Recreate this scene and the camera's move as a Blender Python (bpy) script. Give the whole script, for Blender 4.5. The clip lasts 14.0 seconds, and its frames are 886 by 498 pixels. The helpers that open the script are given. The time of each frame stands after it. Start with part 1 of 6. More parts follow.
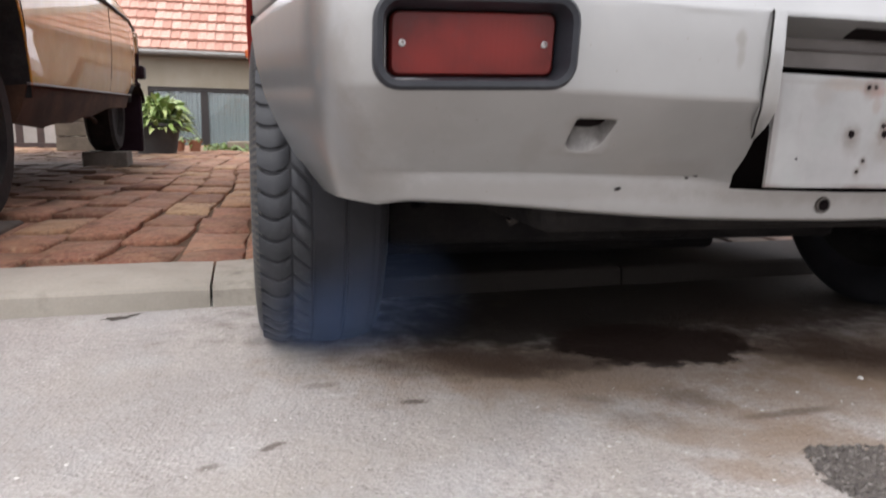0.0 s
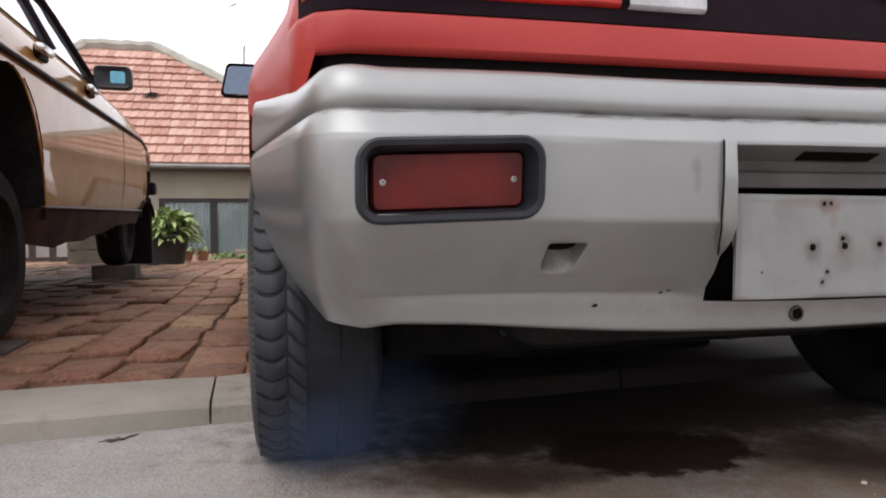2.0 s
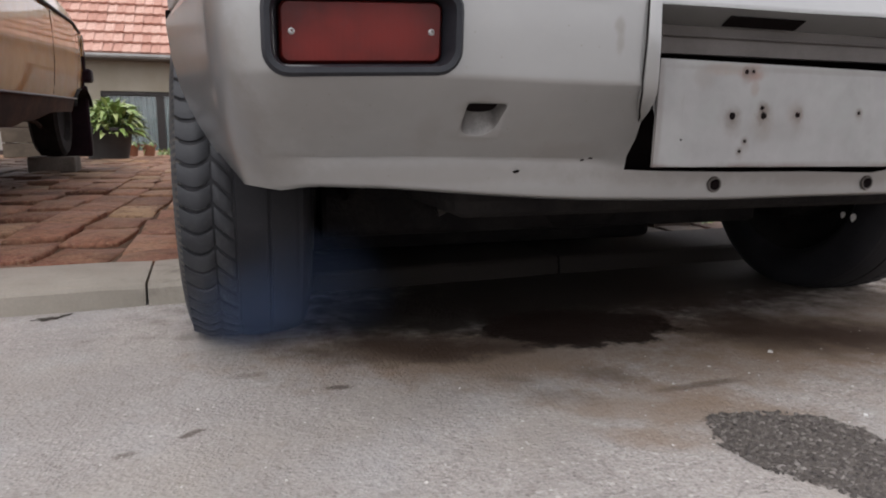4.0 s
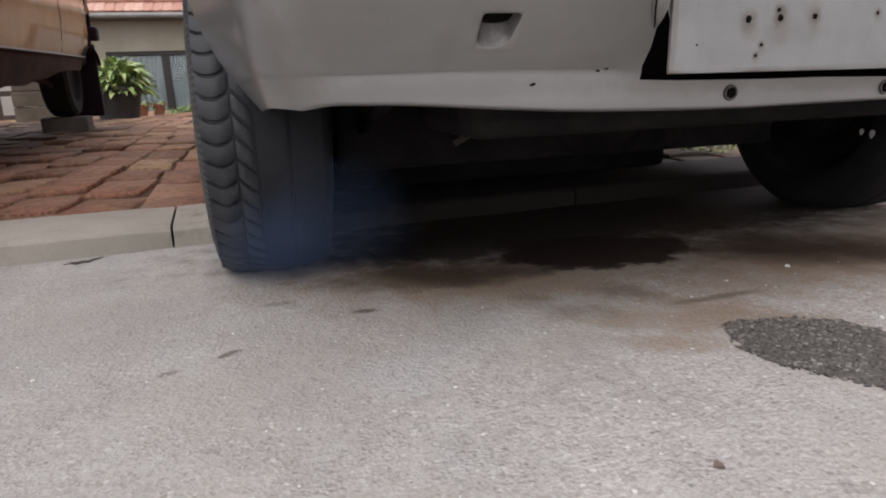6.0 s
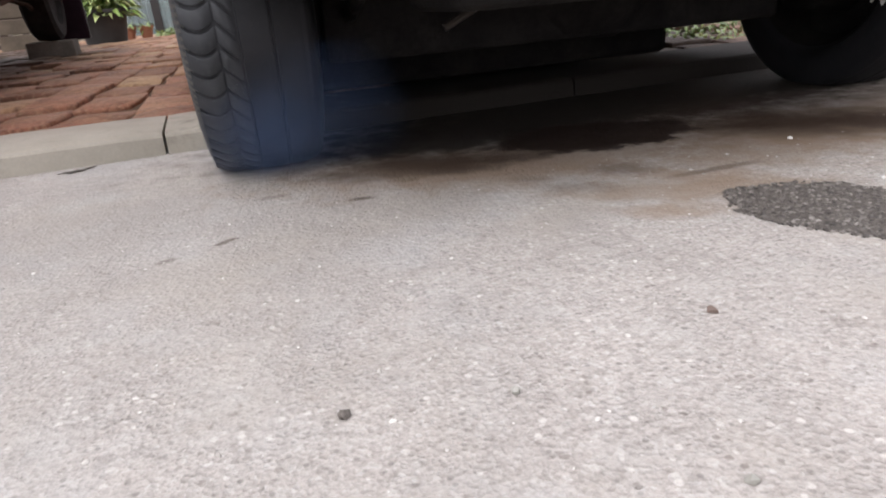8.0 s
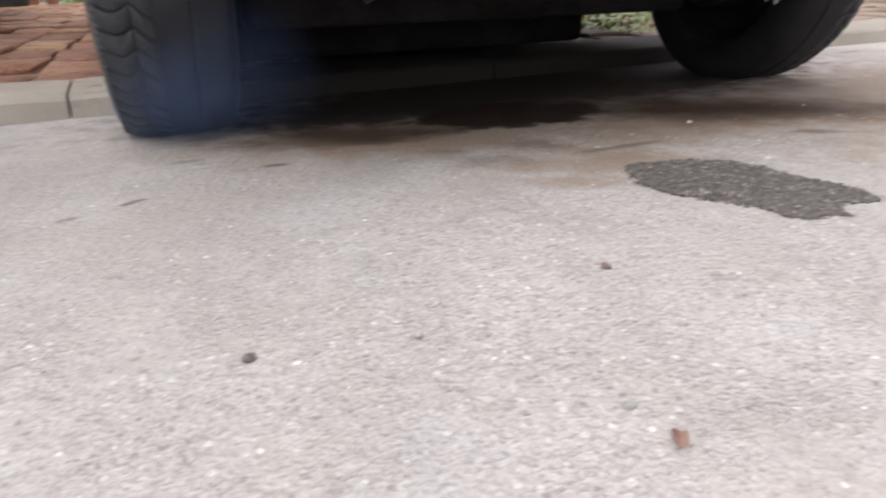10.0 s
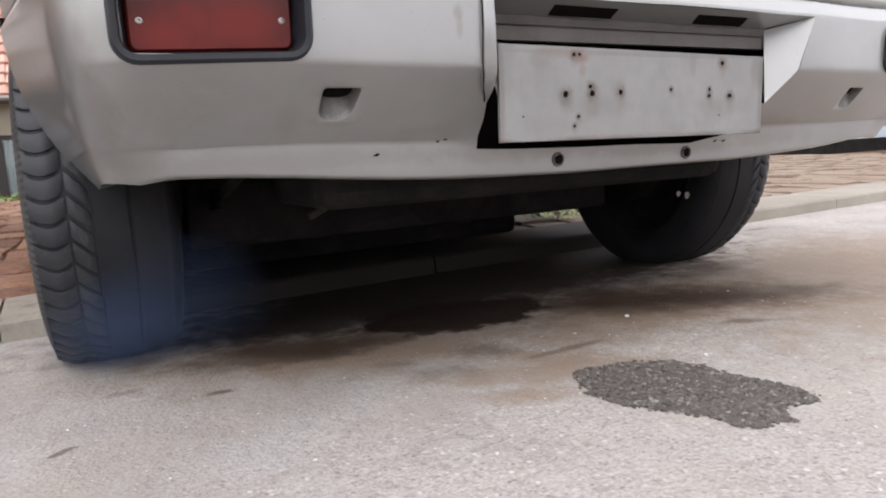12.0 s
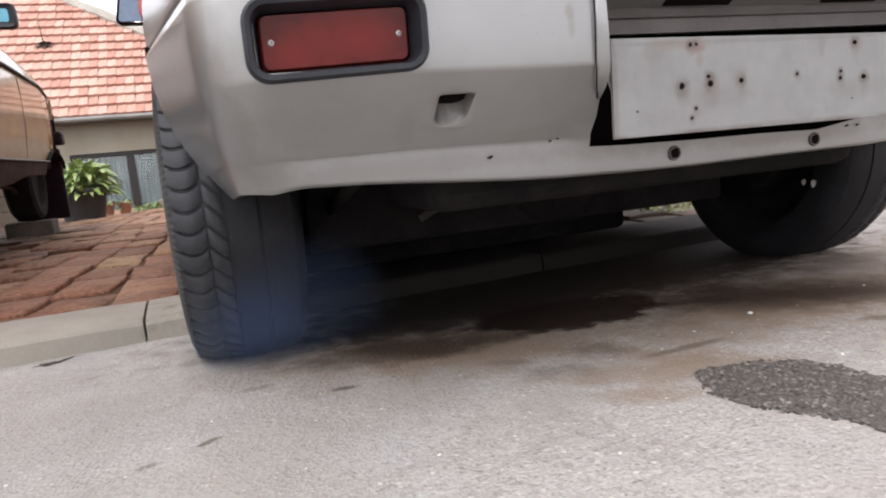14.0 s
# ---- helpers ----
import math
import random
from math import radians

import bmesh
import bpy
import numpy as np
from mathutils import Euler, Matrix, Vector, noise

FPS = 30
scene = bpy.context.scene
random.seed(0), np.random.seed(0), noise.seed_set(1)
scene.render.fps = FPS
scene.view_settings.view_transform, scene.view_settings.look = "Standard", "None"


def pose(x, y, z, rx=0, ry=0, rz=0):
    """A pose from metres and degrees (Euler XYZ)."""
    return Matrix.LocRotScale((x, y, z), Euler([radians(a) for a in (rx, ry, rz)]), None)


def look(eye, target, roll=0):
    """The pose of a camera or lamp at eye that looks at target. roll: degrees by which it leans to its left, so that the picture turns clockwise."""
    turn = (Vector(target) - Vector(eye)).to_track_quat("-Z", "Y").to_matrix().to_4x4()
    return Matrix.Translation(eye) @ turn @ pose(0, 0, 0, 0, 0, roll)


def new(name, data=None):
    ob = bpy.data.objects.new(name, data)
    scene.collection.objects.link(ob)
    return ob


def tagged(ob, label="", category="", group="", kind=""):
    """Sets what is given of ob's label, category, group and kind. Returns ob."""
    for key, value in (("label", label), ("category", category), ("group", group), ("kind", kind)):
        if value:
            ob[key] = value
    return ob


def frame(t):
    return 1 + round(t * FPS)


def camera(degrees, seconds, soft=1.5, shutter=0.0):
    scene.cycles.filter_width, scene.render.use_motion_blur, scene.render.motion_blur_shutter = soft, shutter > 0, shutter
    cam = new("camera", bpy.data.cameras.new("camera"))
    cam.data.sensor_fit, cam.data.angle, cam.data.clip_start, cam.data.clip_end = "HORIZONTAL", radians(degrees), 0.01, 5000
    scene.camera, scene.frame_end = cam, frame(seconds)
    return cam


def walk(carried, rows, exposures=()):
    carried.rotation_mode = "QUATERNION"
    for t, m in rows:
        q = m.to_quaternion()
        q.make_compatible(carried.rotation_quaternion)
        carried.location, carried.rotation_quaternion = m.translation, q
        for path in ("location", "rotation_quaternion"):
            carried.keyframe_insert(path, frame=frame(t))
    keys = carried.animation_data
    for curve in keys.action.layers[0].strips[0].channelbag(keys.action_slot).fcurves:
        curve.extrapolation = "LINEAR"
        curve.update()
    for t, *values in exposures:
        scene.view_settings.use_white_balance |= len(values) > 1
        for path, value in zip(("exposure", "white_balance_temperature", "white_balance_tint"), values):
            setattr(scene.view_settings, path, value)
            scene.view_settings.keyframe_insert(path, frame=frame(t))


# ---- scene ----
cam = camera(68.4, 14.0, soft=1.9, shutter=0.4)
PATH = [
    (0, (-0.743, -0.587, 0.383), (-0.265, 1.322, 0.025), 1.2),
    (0.5, (-0.741, -0.599, 0.408), (-0.237, 1.323, 0.188), 2.2),
    (1, (-0.743, -0.602, 0.417), (-0.234, 1.329, 0.298), 1.4),
    (1.5, (-0.744, -0.618, 0.424), (-0.221, 1.313, 0.413), 0.8),
    (2, (-0.727, -0.623, 0.411), (-0.262, 1.322, 0.355), -0.6),
    (2.5, (-0.719, -0.624, 0.403), (-0.282, 1.326, 0.32), -0.9),
    (3, (-0.713, -0.63, 0.395), (-0.245, 1.311, 0.272), -1.2),
    (3.5, (-0.692, -0.631, 0.374), (-0.08, 1.242, 0.033), 2.6),
    (3.7, (-0.684, -0.631, 0.371), (-0.086, 1.249, 0.033), 1.6),
    (5.8, (-0.703, -0.655, 0.335), (-0.167, 1.206, -0.163), -1.9),
    (6, (-0.702, -0.656, 0.331), (-0.178, 1.209, -0.165), -2.1),
    (6.5, (-0.702, -0.658, 0.332), (-0.173, 1.197, -0.197), -2.2),
    (7, (-0.7, -0.666, 0.32), (-0.194, 1.199, -0.198), -2.1),
    (7.5, (-0.696, -0.671, 0.296), (-0.17, 1.151, -0.34), -4.2),
    (7.7, (-0.693, -0.665, 0.283), (-0.217, 1.151, -0.409), -5.1),
    (9.8, (-0.699, -0.697, 0.263), (-0.148, 1.058, -0.524), -2.7),
    (10, (-0.69, -0.696, 0.254), (-0.005, 1.017, -0.517), -1.4),
    (10.2, (-0.676, -0.693, 0.257), (0.069, 1.022, -0.452), -0.9),
    (10.5, (-0.677, -0.679, 0.307), (0.124, 1.052, -0.295), -1.0),
    (11, (-0.661, -0.684, 0.327), (0.208, 1.079, -0.042), -2.8),
    (11.5, (-0.667, -0.687, 0.328), (0.245, 1.077, 0.088), -4.3),
    (12, (-0.688, -0.679, 0.32), (0.225, 1.077, 0.035), -3.2),
    (12.5, (-0.705, -0.674, 0.326), (0.1, 1.143, 0.095), -4.9),
    (13, (-0.7, -0.689, 0.325), (0.047, 1.148, 0.064), -5.5),
    (13.5, (-0.699, -0.683, 0.324), (0.0, 1.172, 0.065), -6.1),
    (14, (-0.709, -0.683, 0.327), (-0.077, 1.196, 0.057), -5.7),
]
walk(cam, [(t, look(eye, target, roll)) for t, eye, target, roll in PATH],
     exposures=[(0, 0.62, 6330, 10), (0.5, 0.56, 6330, 10), (1.0, 0.53, 6330, 10), (1.5, 0.33, 6330, 10), (2.0, 0.06, 6330, 10), (2.5, 0.06, 6330, 10), (3.0, 0.06, 6330, 10), (3.5, 0.05, 6330, 10), (6.0, 0.08, 6330, 10), (6.5, 0.26, 6330, 10), (7.0, 0.3, 6330, 10), (7.5, 0.5, 6330, 10), (10.0, 0.52, 6330, 10), (10.5, 0.5, 6330, 10), (11.0, 0.5, 6330, 10), (14.0, 0.54, 6330, 10)])

# ---- light ----
SUN_ELEV, SUN_TURN = radians(50), radians(234)
world = bpy.data.worlds.new("sky")
scene.world = world
world.use_nodes = True
wn, wl = world.node_tree.nodes, world.node_tree.links
sky = wn.new("ShaderNodeTexSky")
sky.sky_type, sky.sun_disc = "NISHITA", False
sky.sun_elevation, sky.sun_rotation = SUN_ELEV, SUN_TURN
sky.air_density, sky.dust_density, sky.ozone_density = 1.0, 6.0, 1.0
grey = wn.new("ShaderNodeHueSaturation")
grey.inputs["Saturation"].default_value = 0.35
wl.new(sky.outputs["Color"], grey.inputs["Color"])
veil = wn.new("ShaderNodeMix")  # even overcast over the clear sky
veil.data_type = "RGBA"
veil.inputs[0].default_value = 0.8
veil.inputs[7].default_value = (11.8, 11.6, 12.05, 1)
wl.new(grey.outputs["Color"], veil.inputs[6])
wl.new(veil.outputs[2], wn["Background"].inputs["Color"])
wn["Background"].inputs["Strength"].default_value = 0.15
sun = new("sun", bpy.data.lights.new("sun", "SUN"))
sun.data.energy, sun.data.angle, sun.data.color = 0.8, radians(45), (1.0, 0.98, 0.95)
sun.matrix_world = look((0, 0, 0), (math.sin(SUN_TURN + math.pi) * math.cos(SUN_ELEV), math.cos(SUN_TURN + math.pi) * math.cos(SUN_ELEV), -math.sin(SUN_ELEV)))

# ---- materials ----


class Nodes:
    """A material under construction."""

    def __init__(self, name):
        self.mat = bpy.data.materials.new(name)
        self.mat.use_nodes = True
        self.n, self.l = self.mat.node_tree.nodes, self.mat.node_tree.links
        self.bsdf = self.n["Principled BSDF"]
        self.coord = self.n.new("ShaderNodeTexCoord").outputs["Object"]

    def set(self, **values):
        for key, v in values.items():
            socket = self.bsdf.inputs[key.replace("_", " ")]
            if isinstance(v, bpy.types.NodeSocket):
                self.l.new(v, socket)
            else:
                socket.default_value = (*v, 1) if isinstance(v, tuple) and len(v) == 3 else v
        return self

    def noise(self, scale, detail=4.0, rough=0.6, stretch=None, at=None):
        t = self.n.new("ShaderNodeTexNoise")
        t.inputs["Scale"].default_value, t.inputs["Detail"].default_value, t.inputs["Roughness"].default_value = scale, detail, rough
        src = at or self.coord
        if stretch:
            m = self.n.new("ShaderNodeMapping")
            m.inputs["Scale"].default_value = stretch
            self.l.new(src, m.inputs["Vector"])
            src = m.outputs["Vector"]
        self.l.new(src, t.inputs["Vector"])
        return t.outputs["Fac"]

    def cells(self, scale, out="Distance", feature="F1"):
        t = self.n.new("ShaderNodeTexVoronoi")
        t.feature = feature
        t.inputs["Scale"].default_value = scale
        self.l.new(self.coord, t.inputs["Vector"])
        return t.outputs[out]

    def ramp(self, fac, *stops):
        r = self.n.new("ShaderNodeValToRGB")
        el = r.color_ramp.elements
        while len(el) < len(stops):
            el.new(0.5)
        for e, (p, c) in zip(el, stops):
            e.position = p
            e.color = (*c, 1) if isinstance(c, tuple) else (c, c, c, 1)
        self.l.new(fac, r.inputs["Fac"])
        return r.outputs["Color"]

    def mix(self, fac, a, b, blend="MIX"):
        m = self.n.new("ShaderNodeMix")
        m.data_type, m.blend_type = "RGBA", blend
        for socket, v in ((m.inputs[0], fac), (m.inputs[6], a), (m.inputs[7], b)):
            if isinstance(v, bpy.types.NodeSocket):
                self.l.new(v, socket)
            else:
                socket.default_value = (*v, 1) if isinstance(v, tuple) else v
        return m.outputs[2]

    def math(self, op, a, b=0.0, c=None):
        m = self.n.new("ShaderNodeMath")
        m.operation = op
        for i, v in enumerate((a, b) if c is None else (a, b, c)):
            if isinstance(v, bpy.types.NodeSocket):
                self.l.new(v, m.inputs[i])
            else:
                m.inputs[i].default_value = v
        return m.outputs[0]

    def bump(self, height, strength, distance, before=None):
        b = self.n.new("ShaderNodeBump")
        b.inputs["Strength"].default_value, b.inputs["Distance"].default_value = strength, distance
        self.l.new(height, b.inputs["Height"])
        if before is not None:
            self.l.new(before, b.inputs["Normal"])
        return b.outputs["Normal"]

    def random(self):
        return self.n.new("ShaderNodeObjectInfo").outputs["Random"]

    def island(self):
        return self.n.new("ShaderNodeNewGeometry").outputs["Random Per Island"]


def surface(name, a, b, scale, rough=0.6, metal=0.0, bump=0.2, fine=200.0, depth=0.001, coat=0.0, lo=0.35, hi=0.65, spread=0.12):
    """A surface of two tones: stains at one scale, grain at another."""
    s = Nodes(name)
    big, small = s.noise(scale), s.noise(fine, 3)
    c = s.mix(s.ramp(big, (lo, 0.0), (hi, 1.0)), a, b)
    c = s.mix(s.ramp(small, (0.3, 0.0), (0.75, 0.5)), c, tuple(v * 0.72 for v in a))
    s.set(Base_Color=c, Metallic=metal, Coat_Weight=coat)
    s.set(Roughness=s.math("MULTIPLY_ADD", big, spread, rough - spread / 2))
    s.set(Normal=s.bump(small, bump, depth))
    if rough >= 0.8:
        s.set(Specular_IOR_Level=0.15)
    return s.mat


def dull(*args):
    m = surface(*args)
    m.node_tree.nodes["Principled BSDF"].inputs["Specular IOR Level"].default_value = 0.1
    return m


def plain(name, colour, rough=0.5, metal=0.0, **more):
    s = Nodes(name)
    n = s.noise(40, 4)
    s.set(Base_Color=s.mix(s.ramp(n, (0.35, 0.0), (0.7, 0.35)), colour, tuple(v * 0.6 for v in colour)), Metallic=metal, **more)
    s.set(Roughness=s.math("MULTIPLY_ADD", n, 0.2, rough - 0.1))
    return s.mat


def blob(s, x, y, rx, ry, turn=0.0, edge=0.3, warp=None, wobble=0.5):
    """1 inside a ragged oval on the ground, 0 outside."""
    m = s.n.new("ShaderNodeMapping")
    m.vector_type = "TEXTURE"
    m.inputs["Location"].default_value = (x, y, 0)
    m.inputs["Rotation"].default_value = (0, 0, radians(turn))
    m.inputs["Scale"].default_value = (rx, ry, 1000)
    s.l.new(s.coord, m.inputs["Vector"])
    v = s.n.new("ShaderNodeVectorMath")
    v.operation = "LENGTH"
    s.l.new(m.outputs["Vector"], v.inputs[0])
    d = s.math("ADD", v.outputs["Value"], s.math("MULTIPLY", s.math("SUBTRACT", warp, 0.5), wobble * 2))
    return _fall(s, d, edge)


def _fall(s, d, edge):
    m = s.n.new("ShaderNodeMapRange")
    m.interpolation_type = "SMOOTHSTEP"
    m.inputs["From Min"].default_value, m.inputs["From Max"].default_value = 1 - edge, 1 + edge
    m.inputs["To Min"].default_value, m.inputs["To Max"].default_value = 1.0, 0.0
    s.l.new(d, m.inputs["Value"])
    return m.outputs["Result"]


def spot_xz(s, x, z, rx, rz, warp, wobble, edge):
    """1 inside a ragged oval on an upright face."""
    m = s.n.new("ShaderNodeMapping")
    m.vector_type = "TEXTURE"
    m.inputs["Location"].default_value, m.inputs["Scale"].default_value = (x, 0, z), (rx, 1000, rz)
    s.l.new(s.coord, m.inputs["Vector"])
    v = s.n.new("ShaderNodeVectorMath")
    v.operation = "LENGTH"
    s.l.new(m.outputs["Vector"], v.inputs[0])
    d = s.math("ADD", v.outputs["Value"], s.math("MULTIPLY", s.math("SUBTRACT", warp, 0.5), wobble * 2))
    return _fall(s, d, edge)


def make_asphalt():
    s = Nodes("worn_asphalt")
    warp, broad = s.noise(9, 5), s.noise(2.2, 4)
    stones, grit, grit2 = s.cells(150), s.noise(230, 4, 0.7), s.noise(90, 3)
    chip = s.cells(150, "Color")
    base = s.mix(s.ramp(broad, (0.3, 0.0), (0.7, 1.0)), (0.36, 0.325, 0.302), (0.474, 0.434, 0.404))
    base = s.mix(s.ramp(grit, (0.38, 0.5), (0.54, 0.0)), base, (0.2, 0.18, 0.168))
    base = s.mix(s.ramp(s.noise(130, 3, 0.6), (0.54, 0.0), (0.7, 0.55)), base, (0.56, 0.53, 0.51))
    base = s.mix(s.ramp(s.noise(6.5, 6, 0.72), (0.48, 0.0), (0.7, 0.5)), base, (0.24, 0.215, 0.2))
    base = s.mix(s.ramp(s.noise(28, 5, 0.7), (0.56, 0.0), (0.7, 0.35)), base, (0.22, 0.2, 0.185))
    grains = s.n.new("ShaderNodeSeparateColor")
    s.l.new(s.cells(260, "Color"), grains.inputs[0])
    base = s.mix(s.ramp(grains.outputs[0], (0.6, 0.0), (0.97, 0.3)), base, (0.55, 0.53, 0.505))
    base = s.mix(s.ramp(grains.outputs[1], (0.7, 0.0), (0.97, 0.34)), base, (0.19, 0.168, 0.152))
    bright = s.n.new("ShaderNodeSeparateColor")
    s.l.new(chip, bright.inputs[0])
    base = s.mix(s.ramp(s.noise(13, 5, 0.65), (0.52, 0.0), (0.68, 0.45)), base, (0.5, 0.478, 0.455))
    base = s.mix(s.ramp(s.noise(21, 4, 0.6), (0.6, 0.0), (0.72, 0.45)), base, (0.22, 0.19, 0.165))
    fleck = s.math("MULTIPLY", s.ramp(bright.outputs[0], (0.86, 0.0), (0.9, 1.0)), s.ramp(stones, (0.28, 1.0), (0.42, 0.0)))
    base = s.mix(s.math("MULTIPLY", fleck, s.ramp(s.noise(12, 3), (0.4, 0.0), (0.65, 0.5))), base, (0.6, 0.585, 0.565))
    fleck2 = s.math("MULTIPLY", s.ramp(bright.outputs[1], (0.86, 0.0), (0.9, 1.0)), s.ramp(stones, (0.25, 1.0), (0.4, 0.0)))
    base = s.mix(s.math("MULTIPLY", fleck2, 0.5), base, (0.11, 0.1, 0.095))
    chips = s.n.new("ShaderNodeSeparateColor")  # larger pale and dark stones, worn flush
    s.l.new(s.cells(105, "Color"), chips.inputs[0])
    edge = s.math("ADD", s.cells(105), s.math("MULTIPLY", s.math("SUBTRACT", grit, 0.5), 0.5))
    base = s.mix(s.math("MULTIPLY", s.ramp(chips.outputs[0], (0.86, 0.0), (0.9, 0.6)), s.ramp(edge, (0.24, 1.0), (0.36, 0.0))), base, (0.66, 0.62, 0.585))
    base = s.mix(s.math("MULTIPLY", s.ramp(chips.outputs[1], (0.87, 0.0), (0.9, 0.55)), s.ramp(edge, (0.2, 1.0), (0.34, 0.0))), base, (0.14, 0.115, 0.1))
    pits = s.noise(58, 5, 0.72)
    base = s.mix(s.ramp(pits, (0.36, 0.36), (0.46, 0.0)), base, (0.13, 0.115, 0.105))
    base = s.mix(s.ramp(pits, (0.56, 0.0), (0.68, 0.3)), base, (0.58, 0.55, 0.52))
    base = s.mix(s.ramp(s.noise(1.7, 3), (0.42, 0.0), (0.62, 0.4)), base, (0.25, 0.225, 0.21))
    base = s.mix(s.ramp(s.noise(3.1, 4, 0.6), (0.5, 0.0), (0.68, 0.35)), base, (0.44, 0.39, 0.33))
    base = s.mix(s.ramp(s.noise(4.3, 4, 0.6), (0.52, 0.0), (0.7, 0.35)), base, (0.4, 0.405, 0.415))
    soft = s.noise(16, 6, 0.65)
    sep = s.n.new("ShaderNodeSeparateXYZ")
    s.l.new(s.coord, sep.inputs[0])
    unseen_ground = s.math("LESS_THAN", s.math("ADD", sep.outputs[1], s.math("MULTIPLY", soft, 0.1)), -3.4)  # unseen ground behind the camera, darkened to dim the bumper's reflection
    base = s.mix(unseen_ground, base, (0.085, 0.08, 0.077))
    base = s.mix(s.math("MULTIPLY", blob(s, -1.15, 0.05, 0.62, 0.75, 0, 0.8, soft, 0.6), 0.4), base, (0.2, 0.185, 0.172))  # broad darker patch on the gutter side
    # rust-brown seepage round the oil
    for x, y, rx, ry, turn, k in ((-0.13, 0.06, 0.17, 0.05, -25, 0.65), (0.12, 0.2, 0.26, 0.09, 8, 0.55), (-0.25, 0.36, 0.4, 0.14, -10, 0.6), (-0.19, 0.0, 0.07, 0.03, -20, 0.4), (0.35, 0.3, 0.22, 0.1, 5, 0.5), (0.7, 0.25, 0.55, 0.3, 5, 0.5), (1.1, 0.25, 0.5, 0.4, 5, 0.5), (0.5, -0.02, 0.3, 0.12, 10, 0.35), (0.28, 0.28, 0.28, 0.13, -25, 0.75), (-0.38, 0.36, 0.24, 0.09, -30, 0.65), (-0.09, 0.1, 0.09, 0.05, -36, 0.5), (-0.24, 0.015, 0.06, 0.025, -36, 0.4)):
        base = s.mix(s.math("MULTIPLY", blob(s, x, y, rx, ry, turn, 0.6, soft, 0.9), k), base, (0.23, 0.165, 0.115))
    # shade under the car painted into the ground colour, then oil and drip stains
    base = s.mix(s.math("MULTIPLY", blob(s, 0.13, 0.79, 0.76, 0.27, 3, 0.4, soft, 0.5), 0.95), base, (0.02, 0.016, 0.013))
    base = s.mix(s.math("MULTIPLY", blob(s, 0.1, 0.7, 0.75, 0.22, 2, 0.5, soft, 0.8), 0.6), base, (0.085, 0.06, 0.046))
    base = s.mix(s.math("MULTIPLY", blob(s, 0.3, 0.78, 0.72, 0.27, 4, 0.35, soft, 0.7), 0.9), base, (0.025, 0.02, 0.016))
    base = s.mix(s.math("MULTIPLY", blob(s, -0.27, 0.61, 0.3, 0.14, 0, 0.4, soft, 0.5), 0.9), base, (0.025, 0.019, 0.015))
    damp, crumb = 0.0, s.noise(150, 4, 0.7)
    for x, y, rx, ry, turn, edge, k in ((-0.42, 0.41, 0.17, 0.07, -14, 0.3, 0.55), (-0.23, 0.4, 0.14, 0.05, 0, 0.4, 0.6),
                                        (-0.3, 0.23, 0.04, 0.015, -30, 0.8, 0.3), (-0.05, 0.135, 0.07, 0.009, 2, 0.6, 0.5),
                                        (0.27, 0.47, 0.26, 0.15, 10, 0.7, 0.55), (0.26, 0.33, 0.16, 0.07, -25, 0.6, 0.8), (0.46, 0.22, 0.22, 0.09, -30, 0.7, 0.7), (0.3, 0.07, 0.05, 0.012, -30, 0.6, 0.5), (-0.42, 0.425, 0.115, 0.055, -36, 0.4, 0.7), (-0.56, 0.4, 0.08, 0.03, -36, 0.6, 0.4), (-0.268, 0.16, 0.05, 0.028, -36, 0.8, 0.34), (-0.16, 0.21, 0.05, 0.034, -36, 0.7, 0.42), (0.22, 0.26, 0.12, 0.045, -42, 0.8, 0.6), (0.25, 0.44, 0.06, 0.04, -42, 0.5, 0.6), (0.4, 0.23, 0.1, 0.06, -42, 0.7, 0.6), (0.7, 0.45, 0.16, 0.05, 6, 0.5, 0.3),
                                        (-0.566, 0.275, 0.018, 0.008, 0, 0.4, 0.75), (-0.76, 0.178, 0.018, 0.006, 35, 0.5, 0.7), (-0.83, 0.14, 0.014, 0.006, 20, 0.5, 0.5),
                                        (-0.69, 0.36, 0.03, 0.01, 0, 0.5, 0.35), (1.35, 0.83, 0.05, 0.012, 0, 0.5, 0.5)):
        f = s.math("MULTIPLY", blob(s, x, y, rx, ry, turn, edge, crumb if rx < 0.035 else soft, 1.3 if rx < 0.035 else 0.7), k)
        base = s.mix(f, base, (0.05, 0.03, 0.021))
        damp = s.math("ADD", damp, f)
    pool = blob(s, -0.085, 0.455, 0.185, 0.12, -8, 0.1, soft, 0.6)
    base = s.mix(s.math("MULTIPLY", pool, 0.96), base, (0.022, 0.013, 0.01))
    damp = s.math("ADD", damp, pool)
    s.set(Base_Color=base, Roughness=s.math("SUBTRACT", 0.86, s.math("MULTIPLY", s.math("MINIMUM", damp, 1.0), 0.25)), Specular_IOR_Level=0.18)
    n1 = s.bump(s.math("MULTIPLY", s.cells(260), s.ramp(s.noise(14, 4), (0.4, 0.25), (0.65, 1.0))), 0.45, 0.004, s.bump(stones, 0.36, 0.004, s.bump(pits, 0.34, 0.007)))
    n2 = s.bump(grit, 0.36, 0.0024, n1)
    s.set(Normal=s.bump(warp, 0.3, 0.01, n2))
    return s.mat


